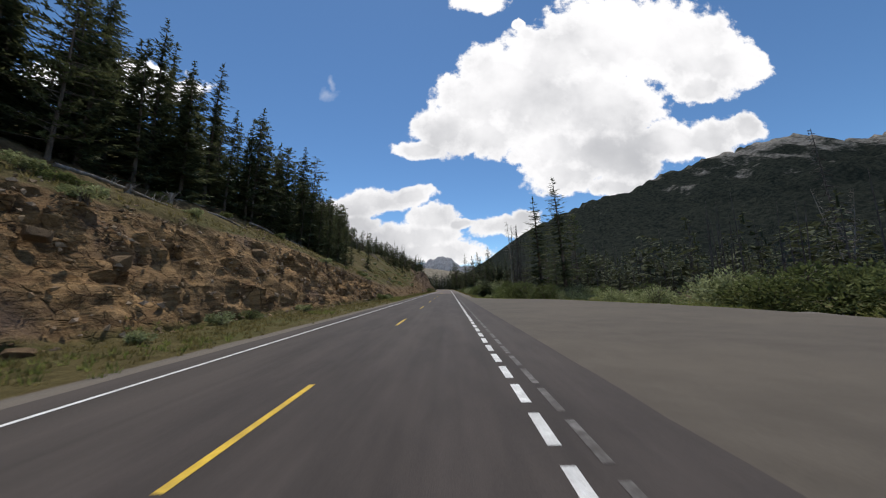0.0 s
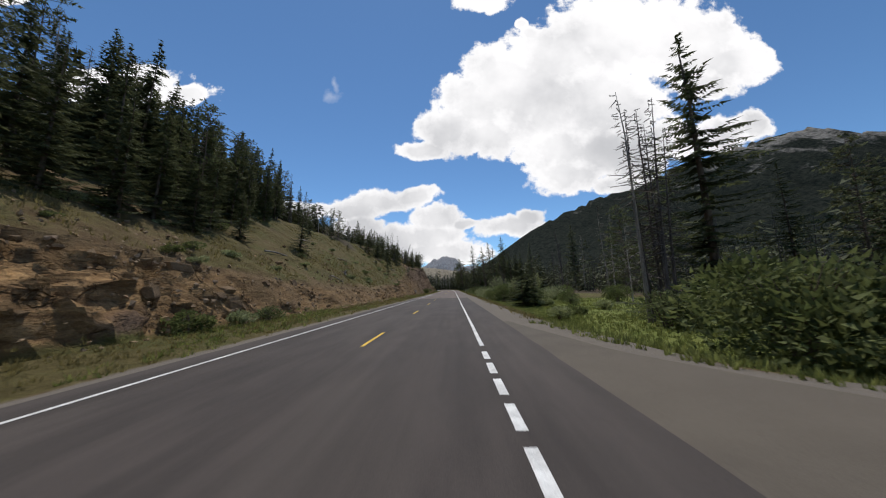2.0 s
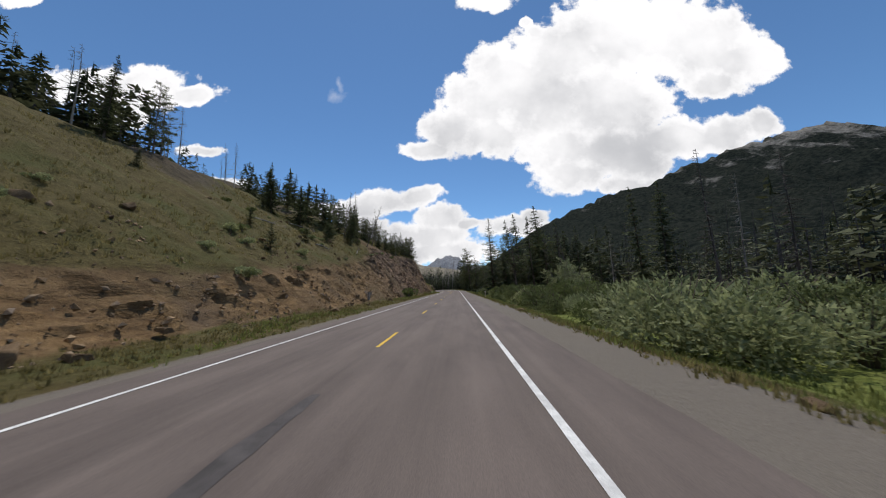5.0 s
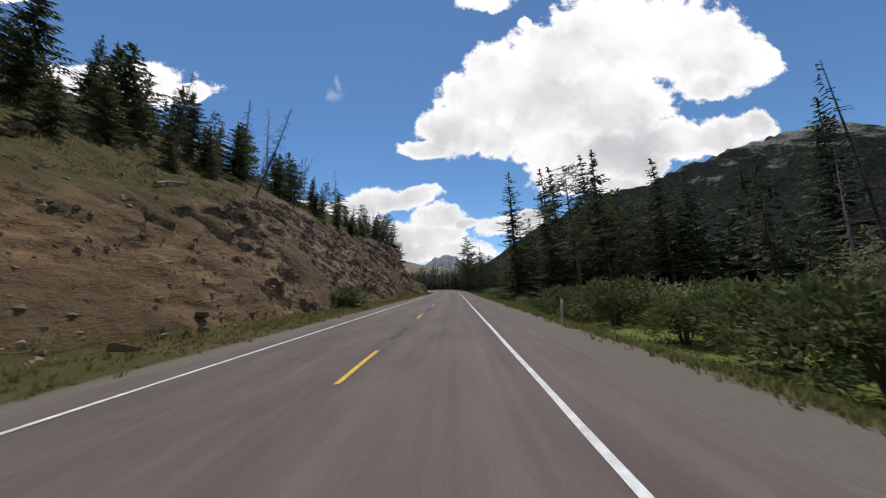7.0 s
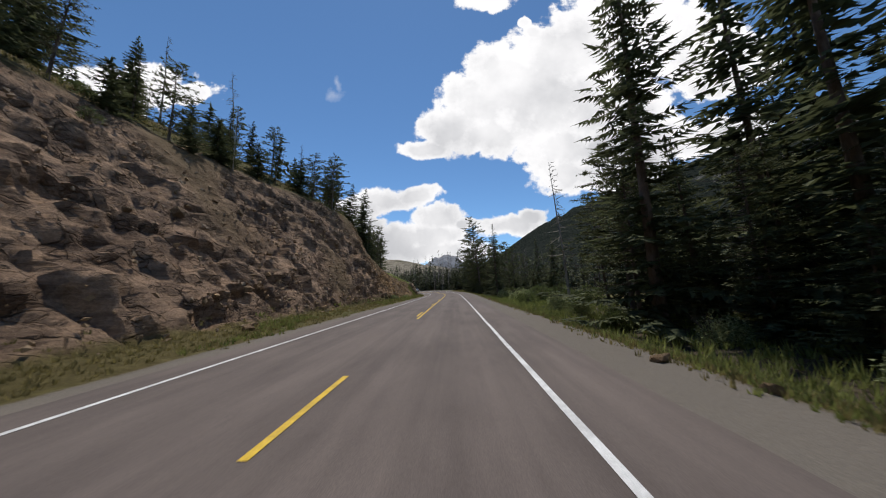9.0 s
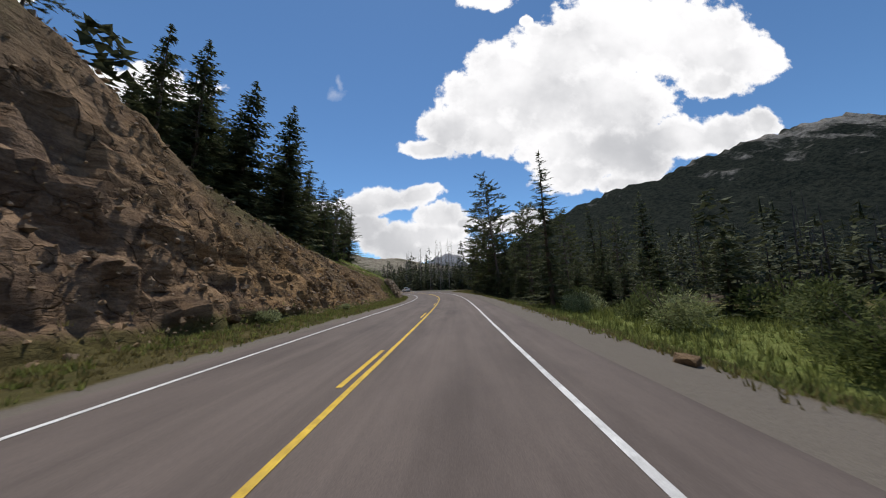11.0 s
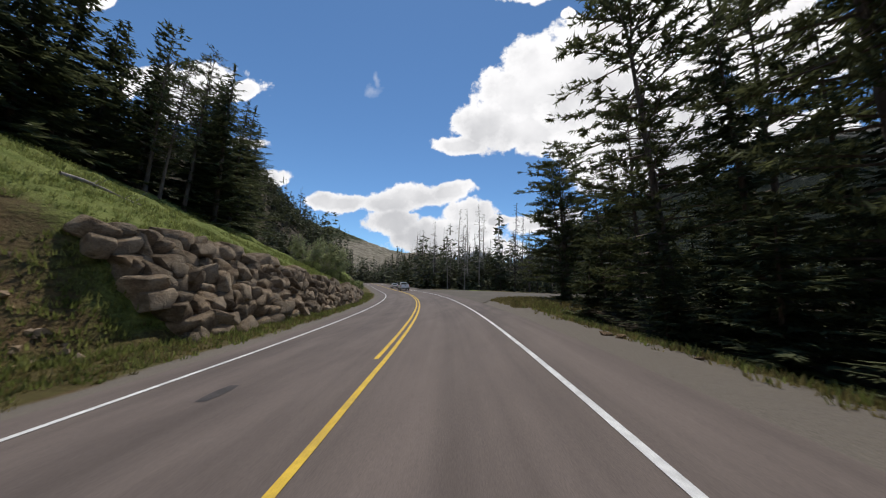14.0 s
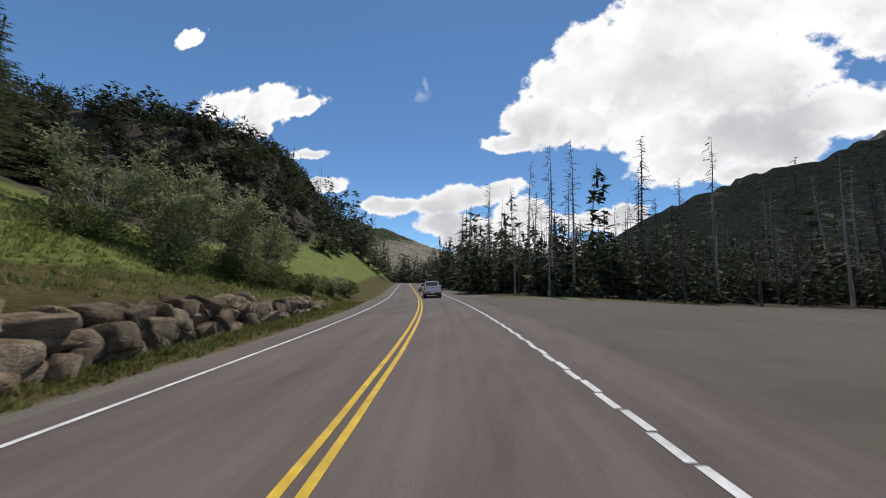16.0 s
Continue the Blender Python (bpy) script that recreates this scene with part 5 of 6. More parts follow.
def woods(name, label, places, dead, seed, tiers=10, sprays=8, bushy=0.15):
    """A far wood: small uneven conifers and bare poles, gathered into one."""
    rng = random.Random(seed)
    green, poles = Heap(), Heap()
    for p, h in places:
        if rng.random() < dead:
            top = p + Vector((rng.uniform(-0.04, 0.04) * h, rng.uniform(-0.04, 0.04) * h, h))
            poles.stick(p, top, 0.16, 0.03)
            for _ in range(9):
                f = rng.uniform(0.35, 0.97)
                a = p + (top - p) * f
                w = rng.uniform(0, 6.28)
                poles.stick(a, a + Vector((math.cos(w), math.sin(w), rng.uniform(-0.5, 0.1))) * (1.1 - f) * 2.0, 0.035, 0.012)
            continue
        h = h * rng.uniform(0.55, 1.12)
        r = h * (rng.uniform(0.12, 0.20) if bushy < 0.3 else rng.uniform(0.17, 0.34)) + 0.3
        poles.stick(p, p + Vector((0, 0, h * 0.5)), 0.16, 0.08)
        # tufts strewn through an egg or a cone, thinner towards the top
        egg = rng.random() < bushy
        for k in range(tiers * sprays):
            f = rng.random() ** (0.85 if egg else 1.25)
            rr = r * (1.7 * math.sqrt(max(0.02, f * (1.05 - f))) if egg else (1 - f) ** 0.85) + 0.1
            w = rng.uniform(0, 6.28)
            q = rr * math.sqrt(rng.random())
            c = p + Vector((math.cos(w) * q, math.sin(w) * q, h * (0.06 + 0.9 * f)))
            out = Vector((math.cos(w), math.sin(w), rng.uniform(-0.7, 0.35)))
            ln = (0.44 * rr + 0.04 * h) * rng.uniform(0.6, 1.2)
            side = Vector((-math.sin(w), math.cos(w), rng.uniform(-0.6, 0.6)))
            green.spike(c, c + out * ln, side, ln * rng.uniform(0.65, 0.95))
        top = p + Vector((0, 0, h))
        for k in range(0 if egg else 3):
            green.spike(p + Vector((0, 0, h * 0.80)), top, Vector((math.cos(2.1 * k), math.sin(2.1 * k), 0)), 0.10 * r + 0.12)
    root = new(name)
    part("crowns", green.mesh("crowns", NEEDLE_FAR), NEEDLE_FAR, root)
    part("poles", poles.mesh("poles", BURNT_WOOD), BURNT_WOOD, root)
    tagged(root, label, "forest", kind="stuff")
    for ob in root.children:
        tagged(ob, kind="stuff")
    return root


def strewn(count, s_range, n_range, h_range, seed, keep=None):
    rng = random.Random(seed)
    out = []
    while len(out) < count:
        s, n = rng.uniform(*s_range), rng.uniform(*n_range)
        if keep and not keep(s, n):
            continue
        out.append((ground_at(s, n, -0.2), rng.uniform(*h_range)))
    return out


woods("hillside_forest", "dark conifer forest close above the bend", strewn(760, (330, 560), (-90, -19), (2.5, 7), 26, lambda s, n: s > 345 or -n > 26), 0.10, 36, 13, 12, 0.7)
far_left = lambda s, n: -n > table(UP_TO_TREES, s) + 14
woods("hillside_forest", "dark conifer forest climbing the hillside", strewn(700, (-40, 300), (-138, -42), (7, 12), 21, lambda s, n: far_left(s, n) and (s < 100 or s > 262 or -n > 105)), 0.14, 31)
woods("hillside_forest", "dark conifer forest above the bend", strewn(1000, (300, 640), (-136, -24), (6, 11), 22, far_left), 0.12, 32, bushy=0.5)
woods("valley_forest", "dark half-burnt conifer forest across the valley floor", strewn(1700, (-30, 350), (46, 138), (9, 18), 23, lambda s, n: n > 60 or s < 300), 0.42, 33)
woods("valley_forest", "burnt conifer forest with many grey poles ahead of the bend", strewn(1700, (366, 560), (12, 138), (10, 22), 24), 0.52, 34)
woods("hillside_forest", "dark conifers scattered up the rocky hillside", FAR_TREES[False], 0.0, 37, 14, 10, 0.2)
woods("valley_forest", "dark conifers behind the roadside trees", FAR_TREES[True], 0.0, 38, 14, 10, 0.1)
woods("valley_forest", "low dark conifers behind the parking area", strewn(560, (349, 410), (7, 120), (5, 13), 27), 0.22, 39, 14, 12, 0.05)
woods("valley_forest", "dark conifer forest at the bend of the valley", strewn(420, (410, 640), (-40, 30), (12, 20), 25, lambda s, n: abs(n) > 9), 0.25, 35)


# ---------------------------------------------------------------- grass


def tufts(name, label, count, s_range, n_of, height, mat, seed, keep=None, blades=7, lift=0.0):
    rng = random.Random(seed)
    h = Heap()
    made = 0
    while made < count:
        s = rng.uniform(*s_range)
        n = n_of(s, rng)
        if keep and not keep(s, n, rng):
            made += 0.2
            continue
        made += 1
        p = ground_at(s, n, lift)
        ht = height * rng.uniform(0.5, 1.35)
        for _ in range(blades):
            w = rng.uniform(0, 6.28)
            d = Vector((math.cos(w), math.sin(w), 0))
            b = p + d * rng.uniform(0, 0.16)
            tip = b + d * ht * rng.uniform(0.1, 0.6) + Vector((0, 0, ht * rng.uniform(0.6, 1.1)))
            k = len(h.verts)
            sd = Vector((-d.y, d.x, 0)) * 0.022 * (1 + height)
            h.verts += [b - sd, b + sd, tip]
            h.faces.append((k, k + 1, k + 2))
    return tagged(new(name, h.mesh(name, mat)), label, "grass", kind="stuff")


verge_l = lambda s, rng: -rng.triangular(5.4, table(FOOT, s) + 0.6, table(FOOT, s) - 1.0)
tufts("verge_grass", "dry yellow-green grass along the foot of the cut", 9000, (2, 345), verge_l, 0.16, GRASS_DRY, 41)
tufts("verge_grass", "green grass along the foot of the cut", 6500, (2, 345), verge_l, 0.20, GRASS_GREEN, 42, lambda s, n, rng: s > 230 or noise.noise(Vector((s * 0.11, 3.0, n * 0.2))) > 0.12)
slope_patch = lambda s, n, rng: noise.noise(Vector((s * 0.07, -n * 0.11, 1.0))) + 0.4 * rng.random() > 0.1
tufts("slope_grass", "sparse dry grass on the stony slope", 12000, (0, 260), lambda s, rng: -(table(FOOT, s) + table(CUT, s) / table(STEEP, s) + rng.uniform(1.0, 18)), 0.30, GRASS_DRY, 43, slope_patch, 6, 0.05)
tufts("slope_grass", "lush green grass above the stone wall", 9000, (270, 350), lambda s, rng: -(table(FOOT, s) + table(CUT, s) / table(STEEP, s) + rng.uniform(0.3, 12)), 0.22, GRASS_PALE, 44, None, 7, 0.02)
shoulder_r = lambda s, rng: 5.3 + (1.0 if s < 112 else 0) + rng.triangular(1.5, 5.5, 3.6)
tufts("verge_grass", "grass and weeds along the gravel shoulder", 13000, (60, 300), shoulder_r, 0.19, GRASS_GREEN, 45, None, 5)
tufts("verge_grass", "dry grass along the gravel shoulder", 5000, (60, 300), lambda s, rng: 5.3 + rng.triangular(1.2, 4.5, 2.4), 0.17, GRASS_DRY, 46, None, 5)
tufts("meadow_grass", "lush green meadow grass on the valley floor", 9000, (20, 100), lambda s, rng: (table(LOT_A, s) if s < 58 else 5.3) + (1.0 if s < 58 else 3.0) + rng.uniform(0, 26) * rng.random() ** 0.5, 0.24, GRASS_GREEN, 47)
tufts("meadow_grass", "tall green grass among the willows", 6000, (172, 262), lambda s, rng: 9 + rng.uniform(0, 14), 0.45, GRASS_GREEN, 48)
tufts("slope_grass", "green grass running up to the end of the stone wall", 1600, (282, 297), lambda s, rng: -(table(FOOT, s) + rng.uniform(-0.6, 2.2)), 0.24, GRASS_GREEN, 50, None, 6)
tufts("verge_grass", "dry grass at the mouth of the parking area", 2500, (296, 312), lambda s, rng: rng.uniform(6.4, 20), 0.24, GRASS_DRY, 49, lambda s, n, rng: not in_lot(s, n))

# ---------------------------------------------------------------- stones


def stone_mesh(name, rng, mat, flat=0.72, skew=0.16, blunt=0.07):
    """A broken block: a skewed box with cut corners and blunted edges."""
    bm = bmesh.new()
    for x in (-1, 1):
        for y in (-1, 1):
            for z in (-1, 1):
                p = Vector((x, y, z)) * 0.5 + Vector((rng.uniform(-skew, skew) for _ in range(3)))
                if rng.random() < 0.7:
                    for axis in range(3):
                        q = p.copy()
                        q[axis] *= rng.uniform(0.25, 0.75)
                        bm.verts.new((q.x, q.y, q.z * flat))
                else:
                    bm.verts.new((p.x, p.y, p.z * flat))
    bmesh.ops.convex_hull(bm, input=bm.verts)
    bmesh.ops.delete(bm, geom=[v for v in bm.verts if not v.link_faces], context="VERTS")
    bmesh.ops.dissolve_limit(bm, angle_limit=radians(12), verts=list(bm.verts), edges=list(bm.edges))
    bmesh.ops.bevel(bm, geom=list(bm.edges), offset=blunt, segments=1, affect="EDGES", clamp_overlap=True)
    bmesh.ops.recalc_face_normals(bm, faces=bm.faces)
    me = finish(bm, name, mat)
    if blunt > 0.05:
        me.polygons.foreach_set("use_smooth", [True] * len(me.polygons))
        me.set_sharp_from_angle(angle=radians(36))
    return me


stone_rng = random.Random(77)
WALL_MESHES = [stone_mesh("stone", stone_rng, WALL_STONE, 0.9, 0.2, 0.085) for k in range(14)]
ROCK_MESHES = [stone_mesh("rock", stone_rng, ROCK, (0.8, 0.6, 1.0)[k % 3], 0.2, 0.03) for k in range(14)]


def build_stone_wall():
    """A dry wall of boulders, laid in rough courses that lean back into the slope."""
    rng = random.Random(9)
    root = new("stone_wall")
    root.matrix_basis = Matrix.Translation(at(286, -8.4))
    inv = root.matrix_basis.inverted()
    tagged(root, "dry-laid retaining wall of grey-brown boulders below a grassy slope", "stone wall")
    course = 0
    z = -0.25
    while z < 3.6:
        ch = rng.uniform(0.42, 0.56)
        s = 286.4 - 0.45 * max(0.0, z) + rng.uniform(0, 0.8)
        while s < 337:
            w = rng.uniform(0.5, 1.0) * (1.25 if rng.random() < 0.2 else 1.0)
            if s > 300:
                w *= 0.9
            zz = z + 0.16 * noise.noise(Vector((s * 0.45, course * 3.1, 0))) + rng.uniform(-0.08, 0.08)
            top = table(CUT, s) + 0.22 * noise.noise(Vector((s * 0.6, 2, 0)))
            if zz + ch * 0.6 < top:
                hh = ch * rng.uniform(0.95, 1.45)
                n = -(table(FOOT, s) + (zz + 0.25) / table(STEEP, max(s, 286.5))) + 0.12 + rng.uniform(-0.14, 0.14)
                ob = new("stone", rng.choice(WALL_MESHES))
                ob.parent = root
                psi = math.degrees(centre(s)[2])
                m = Matrix.Translation(at(s + w / 2, n, zz + ch / 2)) @ pose(0, 0, 0, 0, 0, psi + 90) @ pose(0, 0, 0, rng.uniform(-22, 22), rng.uniform(-22, 22), rng.choice((0, 180)) + rng.uniform(-25, 25)) @ Matrix.Diagonal((w * 1.14, rng.uniform(0.8, 1.1), hh * 1.18, 1))
                ob.matrix_basis = inv @ m
            s += w * 0.95
        z += ch * 0.90
        course += 1
    return root


build_stone_wall()


def outcrop(label, count, s_range, size, seed, low=0.0, high=1.0):
    """Broken ledges standing out of the cut, bedded level and leaning back."""
    rng = random.Random(seed)
    root = new("rock_outcrop")
    mid = sum(s_range) / 2
    root.matrix_basis = Matrix.Translation(ground_at(mid, -table(FOOT, mid)))
    inv = root.matrix_basis.inverted()
    tagged(root, label, "rock outcrop")
    made = 0
    while made < count:
        s = rng.uniform(*s_range)
        top = table(CUT, s) / table(STEEP, s)
        d = top * rng.uniform(low, high)
        a = table(FOOT, s) + d
        if rockiness(s, a) < 0.3 + 0.3 * rng.random() and rng.random() < 0.8:
            made += 0.1
            continue
        made += 1
        k = size * rng.choice((0.35, 0.5, 0.7, 1.0, 1.4)) * rng.uniform(0.8, 1.25)
        out = max(-0.5, min(0.5, crag(s, a, land(s, -a)) * rockiness(s, a)))
        ob = new("rock", rng.choice(ROCK_MESHES))
        ob.parent = root
        psi = math.degrees(centre(s)[2])
        m = Matrix.Translation(ground_at(s, -a + out * 0.85 - 0.46 * k, out * 0.5 - 0.2 * k)) @ pose(0, 0, 0, 0, 0, psi + 90) @ pose(0, 0, 0, -rng.uniform(12, 34), rng.uniform(-12, 12) + 6, rng.choice((0, 180)) + rng.uniform(-22, 22)) @ Matrix.Diagonal((k * rng.uniform(0.9, 1.5), k * 0.9, k * rng.uniform(0.8, 1.2), 1))
        ob.matrix_basis = inv @ m
    return root


outcrop("warm brown blocky rock of the road cut under the spruces", 22, (2, 46), 0.4, 51, 0.0, 0.85)
outcrop("dark overhanging brown rock ledge beside the grassy slope", 16, (44, 62), 0.5, 52, 0.1, 1.1)
outcrop("low broken brown ledges along the foot of the slope", 24, (62, 150), 0.36, 53, 0.0, 1.2)
outcrop("tall reddish brown rock of the road cut", 14, (168, 205), 0.4, 54, 0.0, 0.8)
outcrop("steep brown layered rock of the road cut", 26, (205, 276), 0.4, 55, 0.0, 0.8)


def scatter_stones(count, s_range, n_of, size, seed, label):
    rng = random.Random(seed)
    for _ in range(count):
        s = rng.uniform(*s_range)
        k = size * rng.uniform(0.5, 1.6)
        ob = new("loose_stone", rng.choice(ROCK_MESHES))
        ob.matrix_basis = Matrix.Translation(ground_at(s, n_of(s, rng), 0.12 * k)) @ pose(0, 0, 0, rng.uniform(-15, 15), rng.uniform(-15, 15), rng.uniform(0, 360)) @ Matrix.Diagonal((k * 1.3, k, k * 0.8, 1))
        tagged(ob, label, "stone", "loose stones by the road")


scatter_stones(46, (4, 285), lambda s, rng: -(table(FOOT, s) + rng.uniform(-1.2, 0.6)), 0.34, 61, "loose brown stone fallen at the foot of the cut")
scatter_stones(26, (62, 300), lambda s, rng: rng.uniform(6.6, 8.6), 0.22, 62, "loose pale stone on the gravel shoulder")
scatter_stones(30, (60, 160), lambda s, rng: -rng.uniform(14, 26), 0.45, 63, "loose brown stone on the grassy slope")



def scree(label, count, s_range, reach, size, seed):
    """Small broken stones lying on the slope."""
    rng = random.Random(seed)
    h = Heap()
    for _ in range(count):
        s = rng.uniform(*s_range)
        if noise.noise(Vector((s * 0.16, 2.0, 9.0))) + rng.uniform(-0.3, 0.5) < 0:
            continue
        a = table(FOOT, s) + reach * rng.random() ** 1.4 - 0.3
        k = size * rng.choice((0.4, 0.5, 0.7, 1.0, 1.5))
        c = ground_at(s, -a, 0.1 * k)
        if rockiness(s, a) > 0.02:
            lump = crag(s, a, land(s, -a)) * rockiness(s, a)
            c = ground_at(s, -a + lump * 0.85, 0.0)
            c.z += lump * 0.5
        t = Matrix.Rotation(rng.uniform(0, 6.28), 3, rand_dir(rng))
        b = len(h.verts)
        for d in ((1.3, 0.2, 0), (0.1, 1, 0.2), (-1.2, 0.1, 0.1), (0, -1, -0.1), (0.3, 0.1, 0.8), (-0.2, 0, -0.8)):
            h.verts.append(c + (t @ Vector(d)) * k * rng.uniform(0.7, 1.2))
        for i in range(4):
            j = (i + 1) % 4
            h.faces += [(b + i, b + j, b + 4), (b + j, b + i, b + 5)]
    tagged(new("scree", h.mesh("scree", SCREE)), label, "scree", kind="stuff")


scree("loose brown stones strewn down the bare slope", 4200, (62, 205), 9.0, 0.11, 81)
scree("broken brown stones at the foot of the rock cut", 3400, (2, 62), 9.5, 0.11, 82)
scree("brown rubble below the layered rock", 4200, (205, 284), 6.5, 0.12, 83)

# ---------------------------------------------------------------- fallen wood


def fallen_log(s, n, length, turn, radius=0.14, slope=0.0):
    rng = random.Random(int(s * 10) + int(length * 7))
    h = Heap()
    pts = [Vector((length * f, 0.12 * math.sin(3 * f + s), 0.10 * math.sin(5 * f))) for f in (0, 0.25, 0.5, 0.75, 1)]
    for i in range(4):
        h.stick(pts[i], pts[i + 1], radius * (1 - 0.17 * i), radius * (1 - 0.17 * (i + 1)), 7)
    trunk = h.mesh("trunk", DEAD_WOOD, True)
    h = Heap()
    for _ in range(int(length * 2)):
        f = rng.uniform(0.3, 0.98)
        a = Vector((length * f, 0, 0))
        h.stick(a, a + Vector((rng.uniform(0, 0.4), rng.uniform(-0.6, 0.6), rng.uniform(0.1, 0.7))), 0.025, 0.008)
    limbs = h.mesh("limbs", DEAD_WOOD)
    w = radians(turn)
    ds, dn = math.cos(w) * length, math.sin(w) * length
    p, q = ground_at(s, n, radius * 1.3), ground_at(s + ds, n + dn, radius * 1.3)
    root = new("fallen_log")
    root.matrix_basis = Matrix.Translation(p) @ (q - p).to_track_quat("X", "Z").to_matrix().to_4x4()
    part("trunk", trunk, DEAD_WOOD, root)
    tagged(part("branch_work", limbs, DEAD_WOOD, root), kind="stuff")
    tagged(root, "bleached fallen tree trunk lying on the rocky slope", "log", "fallen logs")


for s, n, ln, turn in ((17, -20.0, 7, 14), (26, -20.6, 5, -16), (36, -20.8, 7, 9), (12, -20.4, 4, -35), (28, -19.4, 3.5, 38), (44, -21.5, 6, 14)):
    fallen_log(s, n, ln, turn)
for s, n, ln, turn in ((78, -19, 5, 8), (86, -14.5, 3, 30), (96, -24, 6, -6), (140, -22, 7, 6), (149, -18.5, 5, 14), (152, -24, 8, 4), (162, -16.5, 5, -10), (172, -23, 7, 10), (289, -15.2, 3, 20), (104, -20, 6, 5)):
    fallen_log(s, n, ln, turn, 0.11)
for s, n, ln, turn in ((98, 9.6, 3, 35), (100.5, 9.2, 2.2, -20), (176, 9.5, 4, 10), (108, 9.0, 2, 40)):
    fallen_log(s, n, ln, turn, 0.07)


def stump(s, n, h):
    hp = Heap()
    rng = random.Random(int(s))
    hp.stick(Vector((0, 0, -0.2)), Vector((0.05, 0.03, h)), 0.2, 0.15, 8)
    for _ in range(9):
        w = rng.uniform(0, 6.28)
        hp.stick(Vector((0, 0, h * rng.uniform(0.1, 0.8))), Vector((math.cos(w) * 0.6, math.sin(w) * 0.6, h * rng.uniform(0.0, 1.3))), 0.06, 0.02, 4)
    ob = new("tree_stump", hp.mesh("tree_stump", DEAD_WOOD))
    ob.matrix_basis = Matrix.Translation(ground_at(s, n))
    tagged(ob, "grey weathered root stump on the dry slope", "stump")


stump(93.7, -15, 0.8)
stump(146, -9.6, 0.9)
stump(24, -19.4, 0.9)
stump(20.5, -19.2, 0.6)

# ---------------------------------------------------------------- roadside post
POST_WOOD = material("pale_post_wood", (0.34, 0.29, 0.22), (0.52, 0.45, 0.35), 5, 0.9, 0.4, 30, stretch=(1, 1, 0.2))
REFLECT = plain("white_reflector", (0.75, 0.75, 0.72), 0.3)


def marker_post(s, n):
    root = new("marker_post")
    root.matrix_basis = Matrix.Translation(ground_at(s, n)) @ pose(0, 0, 0, 0, 2, 5)
    bm = bmesh.new()
    bmesh.ops.create_cube(bm, size=1, matrix=Matrix.Translation((0, 0, 0.55)) @ Matrix.Diagonal((0.10, 0.08, 1.3, 1)))
    bmesh.ops.bevel(bm, geom=list(bm.edges), offset=0.006, segments=1, affect="EDGES")
    part("post", bm, POST_WOOD, root)
    bm = bmesh.new()
    bmesh.ops.create_cube(bm, size=1, matrix=Matrix.Translation((0, -0.047, 1.06)) @ Matrix.Diagonal((0.085, 0.012, 0.18, 1)))
    part("reflector", bm, REFLECT, root, "small white reflector plate")
    tagged(root, "slim roadside marker post with a white reflector in the grass", "post")


marker_post(159.0, 7.2)
marker_post(48.5, 60)

# ---------------------------------------------------------------- vehicles
CAR_WHITE = plain("white_car_paint", (0.78, 0.79, 0.80), 0.22)
CAR_GLASS = plain("dark_car_glass", (0.015, 0.018, 0.02), 0.06)
RUBBER = plain("tyre_rubber", (0.02, 0.02, 0.02), 0.85)
CHROME = plain("bumper_chrome", (0.55, 0.55, 0.56), 0.22, 1.0)
BLACK_TRIM = plain("black_plastic_trim", (0.02, 0.02, 0.022), 0.6)
RED_LAMP = plain("red_tail_lamp", (0.45, 0.02, 0.02), 0.25)
PLATE = plain("number_plate", (0.65, 0.65, 0.62), 0.5)


def box(x0, x1, y0, y1, z0, z1, bevel=0.03, taper=None):
    bm = bmesh.new()
    bmesh.ops.create_cube(bm, size=1, matrix=Matrix.Translation(((x0 + x1) / 2, (y0 + y1) / 2, (z0 + z1) / 2)) @ Matrix.Diagonal((x1 - x0, y1 - y0, z1 - z0, 1)))
    if taper:
        sx, back, front = taper
        for v in bm.verts:
            if v.co.z > (z0 + z1) / 2:
                v.co.x = (x0 + x1) / 2 + (v.co.x - (x0 + x1) / 2) * sx
                v.co.y += back if v.co.y < (y0 + y1) / 2 else -front
    if bevel:
        bmesh.ops.bevel(bm, geom=list(bm.edges), offset=bevel, segments=2, affect="EDGES", clamp_overlap=True)
    return bm


def wheel(parent, x, y, r, width):
    bm = bmesh.new()
    bmesh.ops.create_cone(bm, cap_ends=True, segments=24, radius1=r, radius2=r, depth=width, matrix=Matrix.Translation((x, y, r)) @ pose(0, 0, 0, 0, 90, 0))
    bmesh.ops.bevel(bm, geom=[e for e in bm.edges if len(e.link_faces) == 2 and e.calc_face_angle() > 1], offset=0.04, segments=2, affect="EDGES")
    tyre = part("wheel", bm, RUBBER, parent)
    bm = bmesh.new()
    bmesh.ops.create_cone(bm, cap_ends=True, segments=20, radius1=r * 0.6, radius2=r * 0.55, depth=width + 0.02, matrix=Matrix.Translation((x, y, r)) @ pose(0, 0, 0, 0, 90, 0))
    part("rim", bm, CHROME, tyre, "bright metal rim")


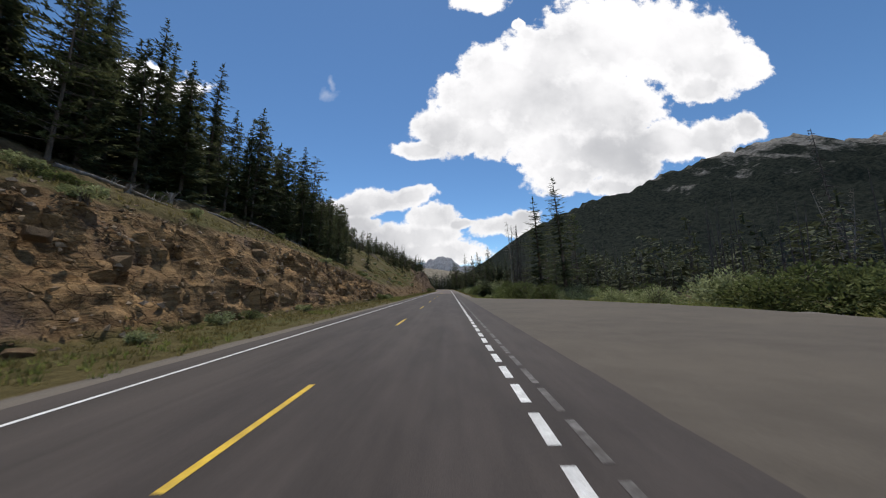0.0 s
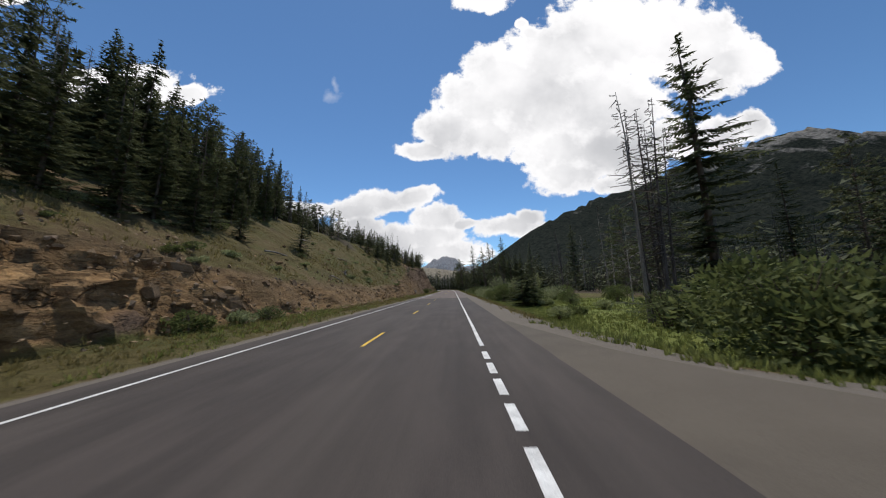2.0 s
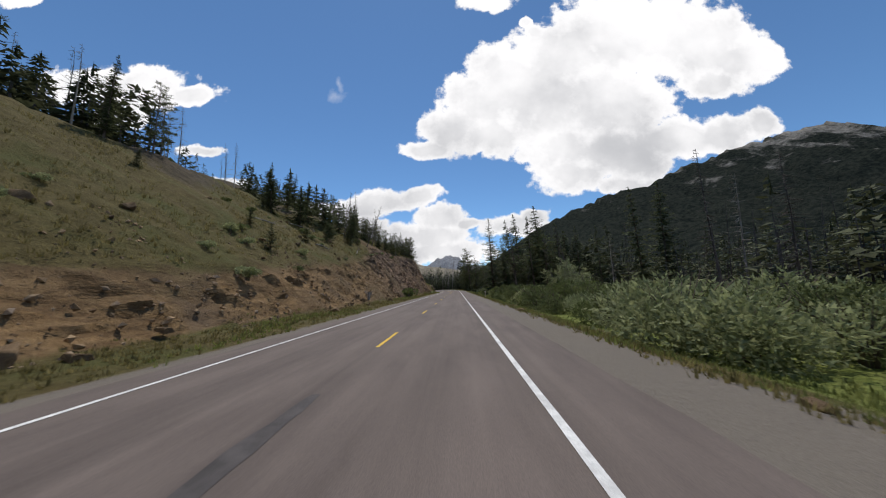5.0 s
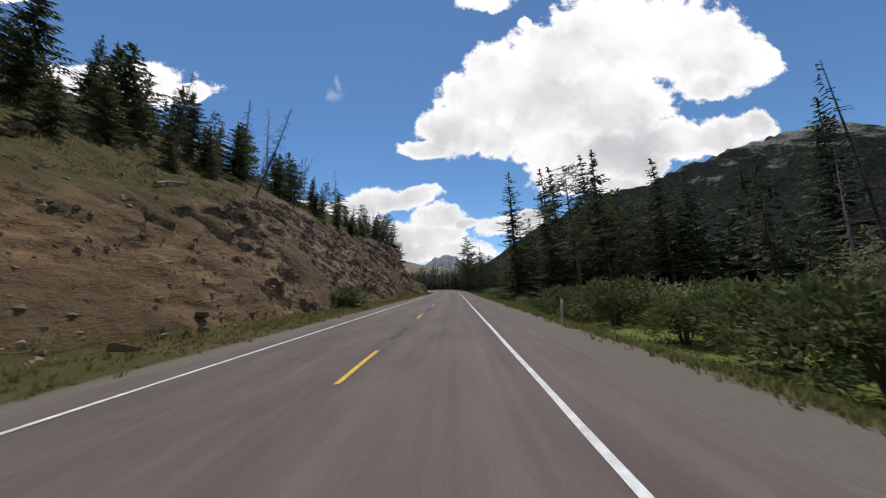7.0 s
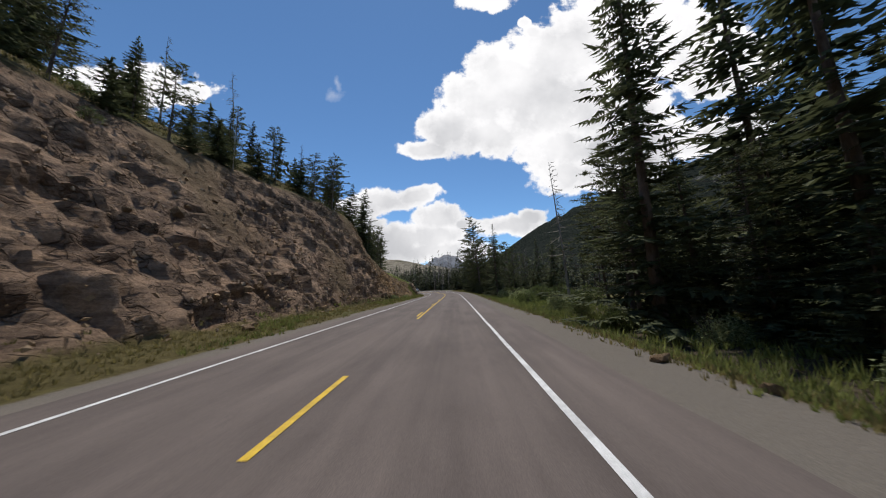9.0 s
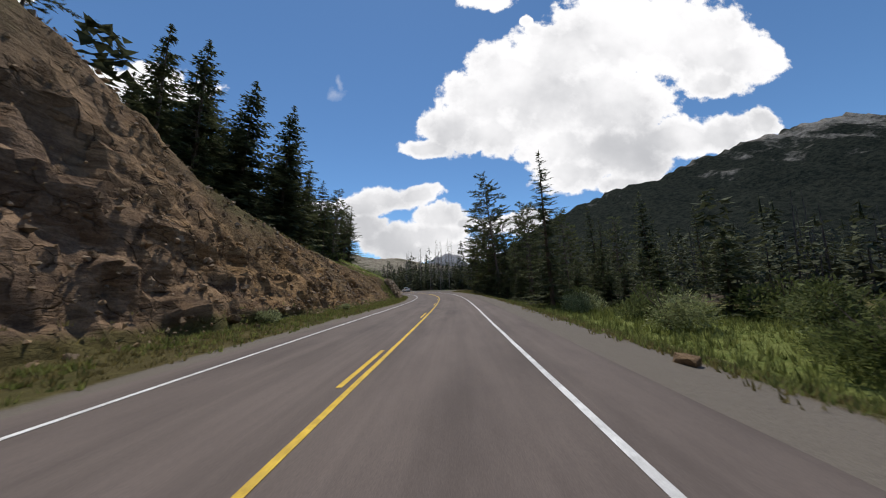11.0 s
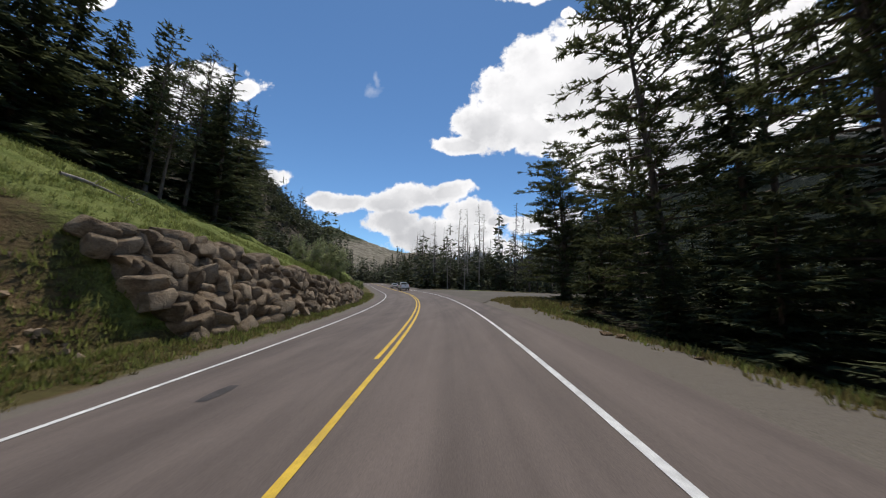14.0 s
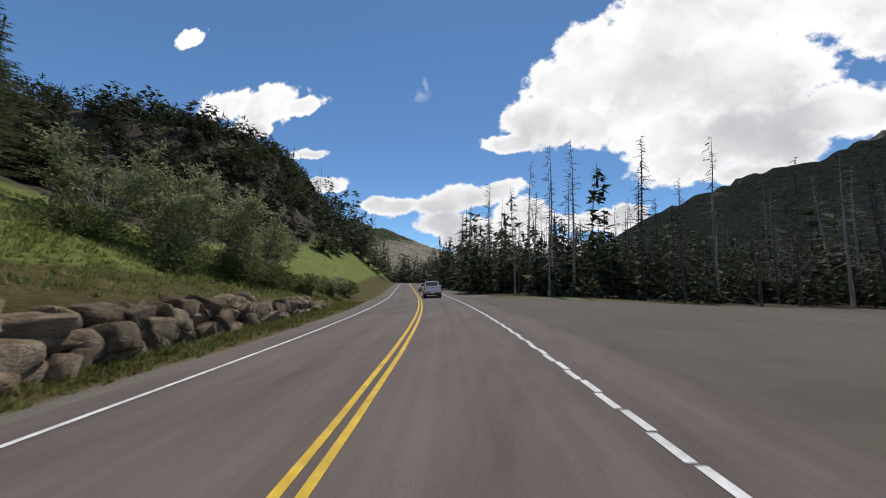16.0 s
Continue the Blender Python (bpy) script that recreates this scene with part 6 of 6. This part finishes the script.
def pickup(s, n):
    root = new("pickup_truck")
    x, y, psi = centre(s)
    root.matrix_basis = Matrix.Translation(at(s, n)) @ pose(0, 0, 0, 0, -math.degrees(bank(s)), math.degrees(psi))
    part("body", box(-0.98, 0.98, 0.0, 5.6, 0.55, 1.02, 0.06), CAR_WHITE, root)
    for sx in (-1, 1):
        part("bed_side", box(min(sx * 0.98, sx * 0.86), max(sx * 0.98, sx * 0.86), 0.04, 1.95, 1.0, 1.36, 0.04), CAR_WHITE, root)
    part("tailgate", box(-0.86, 0.86, 0.01, 0.09, 0.72, 1.35, 0.03), CAR_WHITE, root)
    part("tailgate_handle", box(-0.12, 0.12, -0.008, 0.02, 1.14, 1.22, 0.01), BLACK_TRIM, root)
    part("bed_floor", box(-0.88, 0.88, 0.08, 1.95, 0.92, 1.03, 0.0), BLACK_TRIM, root)
    part("cab", box(-0.94, 0.94, 1.95, 4.15, 1.0, 1.86, 0.08, (0.80, 0.22, 0.62)), CAR_WHITE, root)
    part("bonnet", box(-0.93, 0.93, 4.0, 5.55, 0.95, 1.16, 0.07), CAR_WHITE, root)
    rear = box(-0.70, 0.70, 2.03, 2.06, 1.34, 1.74, 0.01)
    for v in rear.verts:
        v.co.y += (v.co.z - 1.36) * 0.26 - 0.045
        v.co.x *= 1 - (v.co.z - 1.34) * 0.2
    part("rear_window", rear, CAR_GLASS, root)
    for sx in (-1, 1):
        side = box(min(sx * 0.90, sx * 0.92), max(sx * 0.90, sx * 0.92), 2.35, 3.7, 1.34, 1.72, 0.0)
        for v in side.verts:
            v.co.x -= sx * (v.co.z - 1.34) * 0.22 - sx * 0.012
            v.co.y += (v.co.z - 1.34) * (0.1 if v.co.y < 3 else -0.6)
        part("side_window", side, CAR_GLASS, root)
        part("tail_lamp", box(min(sx * 0.985, sx * 0.87), max(sx * 0.985, sx * 0.87), -0.006, 0.05, 0.88, 1.3, 0.012), RED_LAMP, root, "red tail lamp")
        part("mirror", box(min(sx * 0.98, sx * 1.2), max(sx * 0.98, sx * 1.2), 3.55, 3.63, 1.28, 1.52, 0.02), BLACK_TRIM, root)
        for y0 in (1.05, 4.6):
            wheel(root, sx * 0.86, y0, 0.39, 0.26)
    part("bumper", box(-0.97, 0.97, -0.16, 0.0, 0.50, 0.70, 0.03), CHROME, root)
    part("underbody", box(-0.85, 0.85, 0.1, 5.4, 0.32, 0.56, 0.0), BLACK_TRIM, root)
    part("number_plate", box(-0.15, 0.15, -0.172, -0.158, 0.54, 0.68, 0.0), PLATE, root)
    tagged(root, "white pickup truck with an empty bed driving on the road", "truck")


def saloon(s, n):
    root = new("car")
    x, y, psi = centre(s)
    root.matrix_basis = Matrix.Translation(at(s, n)) @ pose(0, 0, 0, 0, -math.degrees(bank(s)), math.degrees(psi))
    part("body", box(-0.88, 0.88, 0.0, 4.5, 0.35, 0.95, 0.12), CAR_WHITE, root)
    part("cabin", box(-0.80, 0.80, 0.35, 3.2, 0.9, 1.45, 0.10, (0.80, 0.45, 0.75)), CAR_WHITE, root)
    rear = box(-0.62, 0.62, 0.50, 0.54, 1.0, 1.36, 0.0)
    for v in rear.verts:
        v.co.y += (v.co.z - 1.0) * 0.82 - 0.12
    part("rear_window", rear, CAR_GLASS, root)
    for sx in (-1, 1):
        part("tail_lamp", box(min(sx * 0.86, sx * 0.58), max(sx * 0.86, sx * 0.58), -0.012, 0.05, 0.68, 0.84, 0.01), RED_LAMP, root, "red tail lamp")
        for y0 in (0.85, 3.6):
            wheel(root, sx * 0.78, y0, 0.32, 0.22)
    part("bumper", box(-0.87, 0.87, -0.06, 0.02, 0.36, 0.56, 0.03), BLACK_TRIM, root)
    part("number_plate", box(-0.15, 0.15, -0.018, -0.004, 0.62, 0.74, 0.0), PLATE, root)
    tagged(root, "small white car driving ahead of the pickup on the road", "car")


pickup(346.0, 1.55)
saloon(364.5, 1.6)
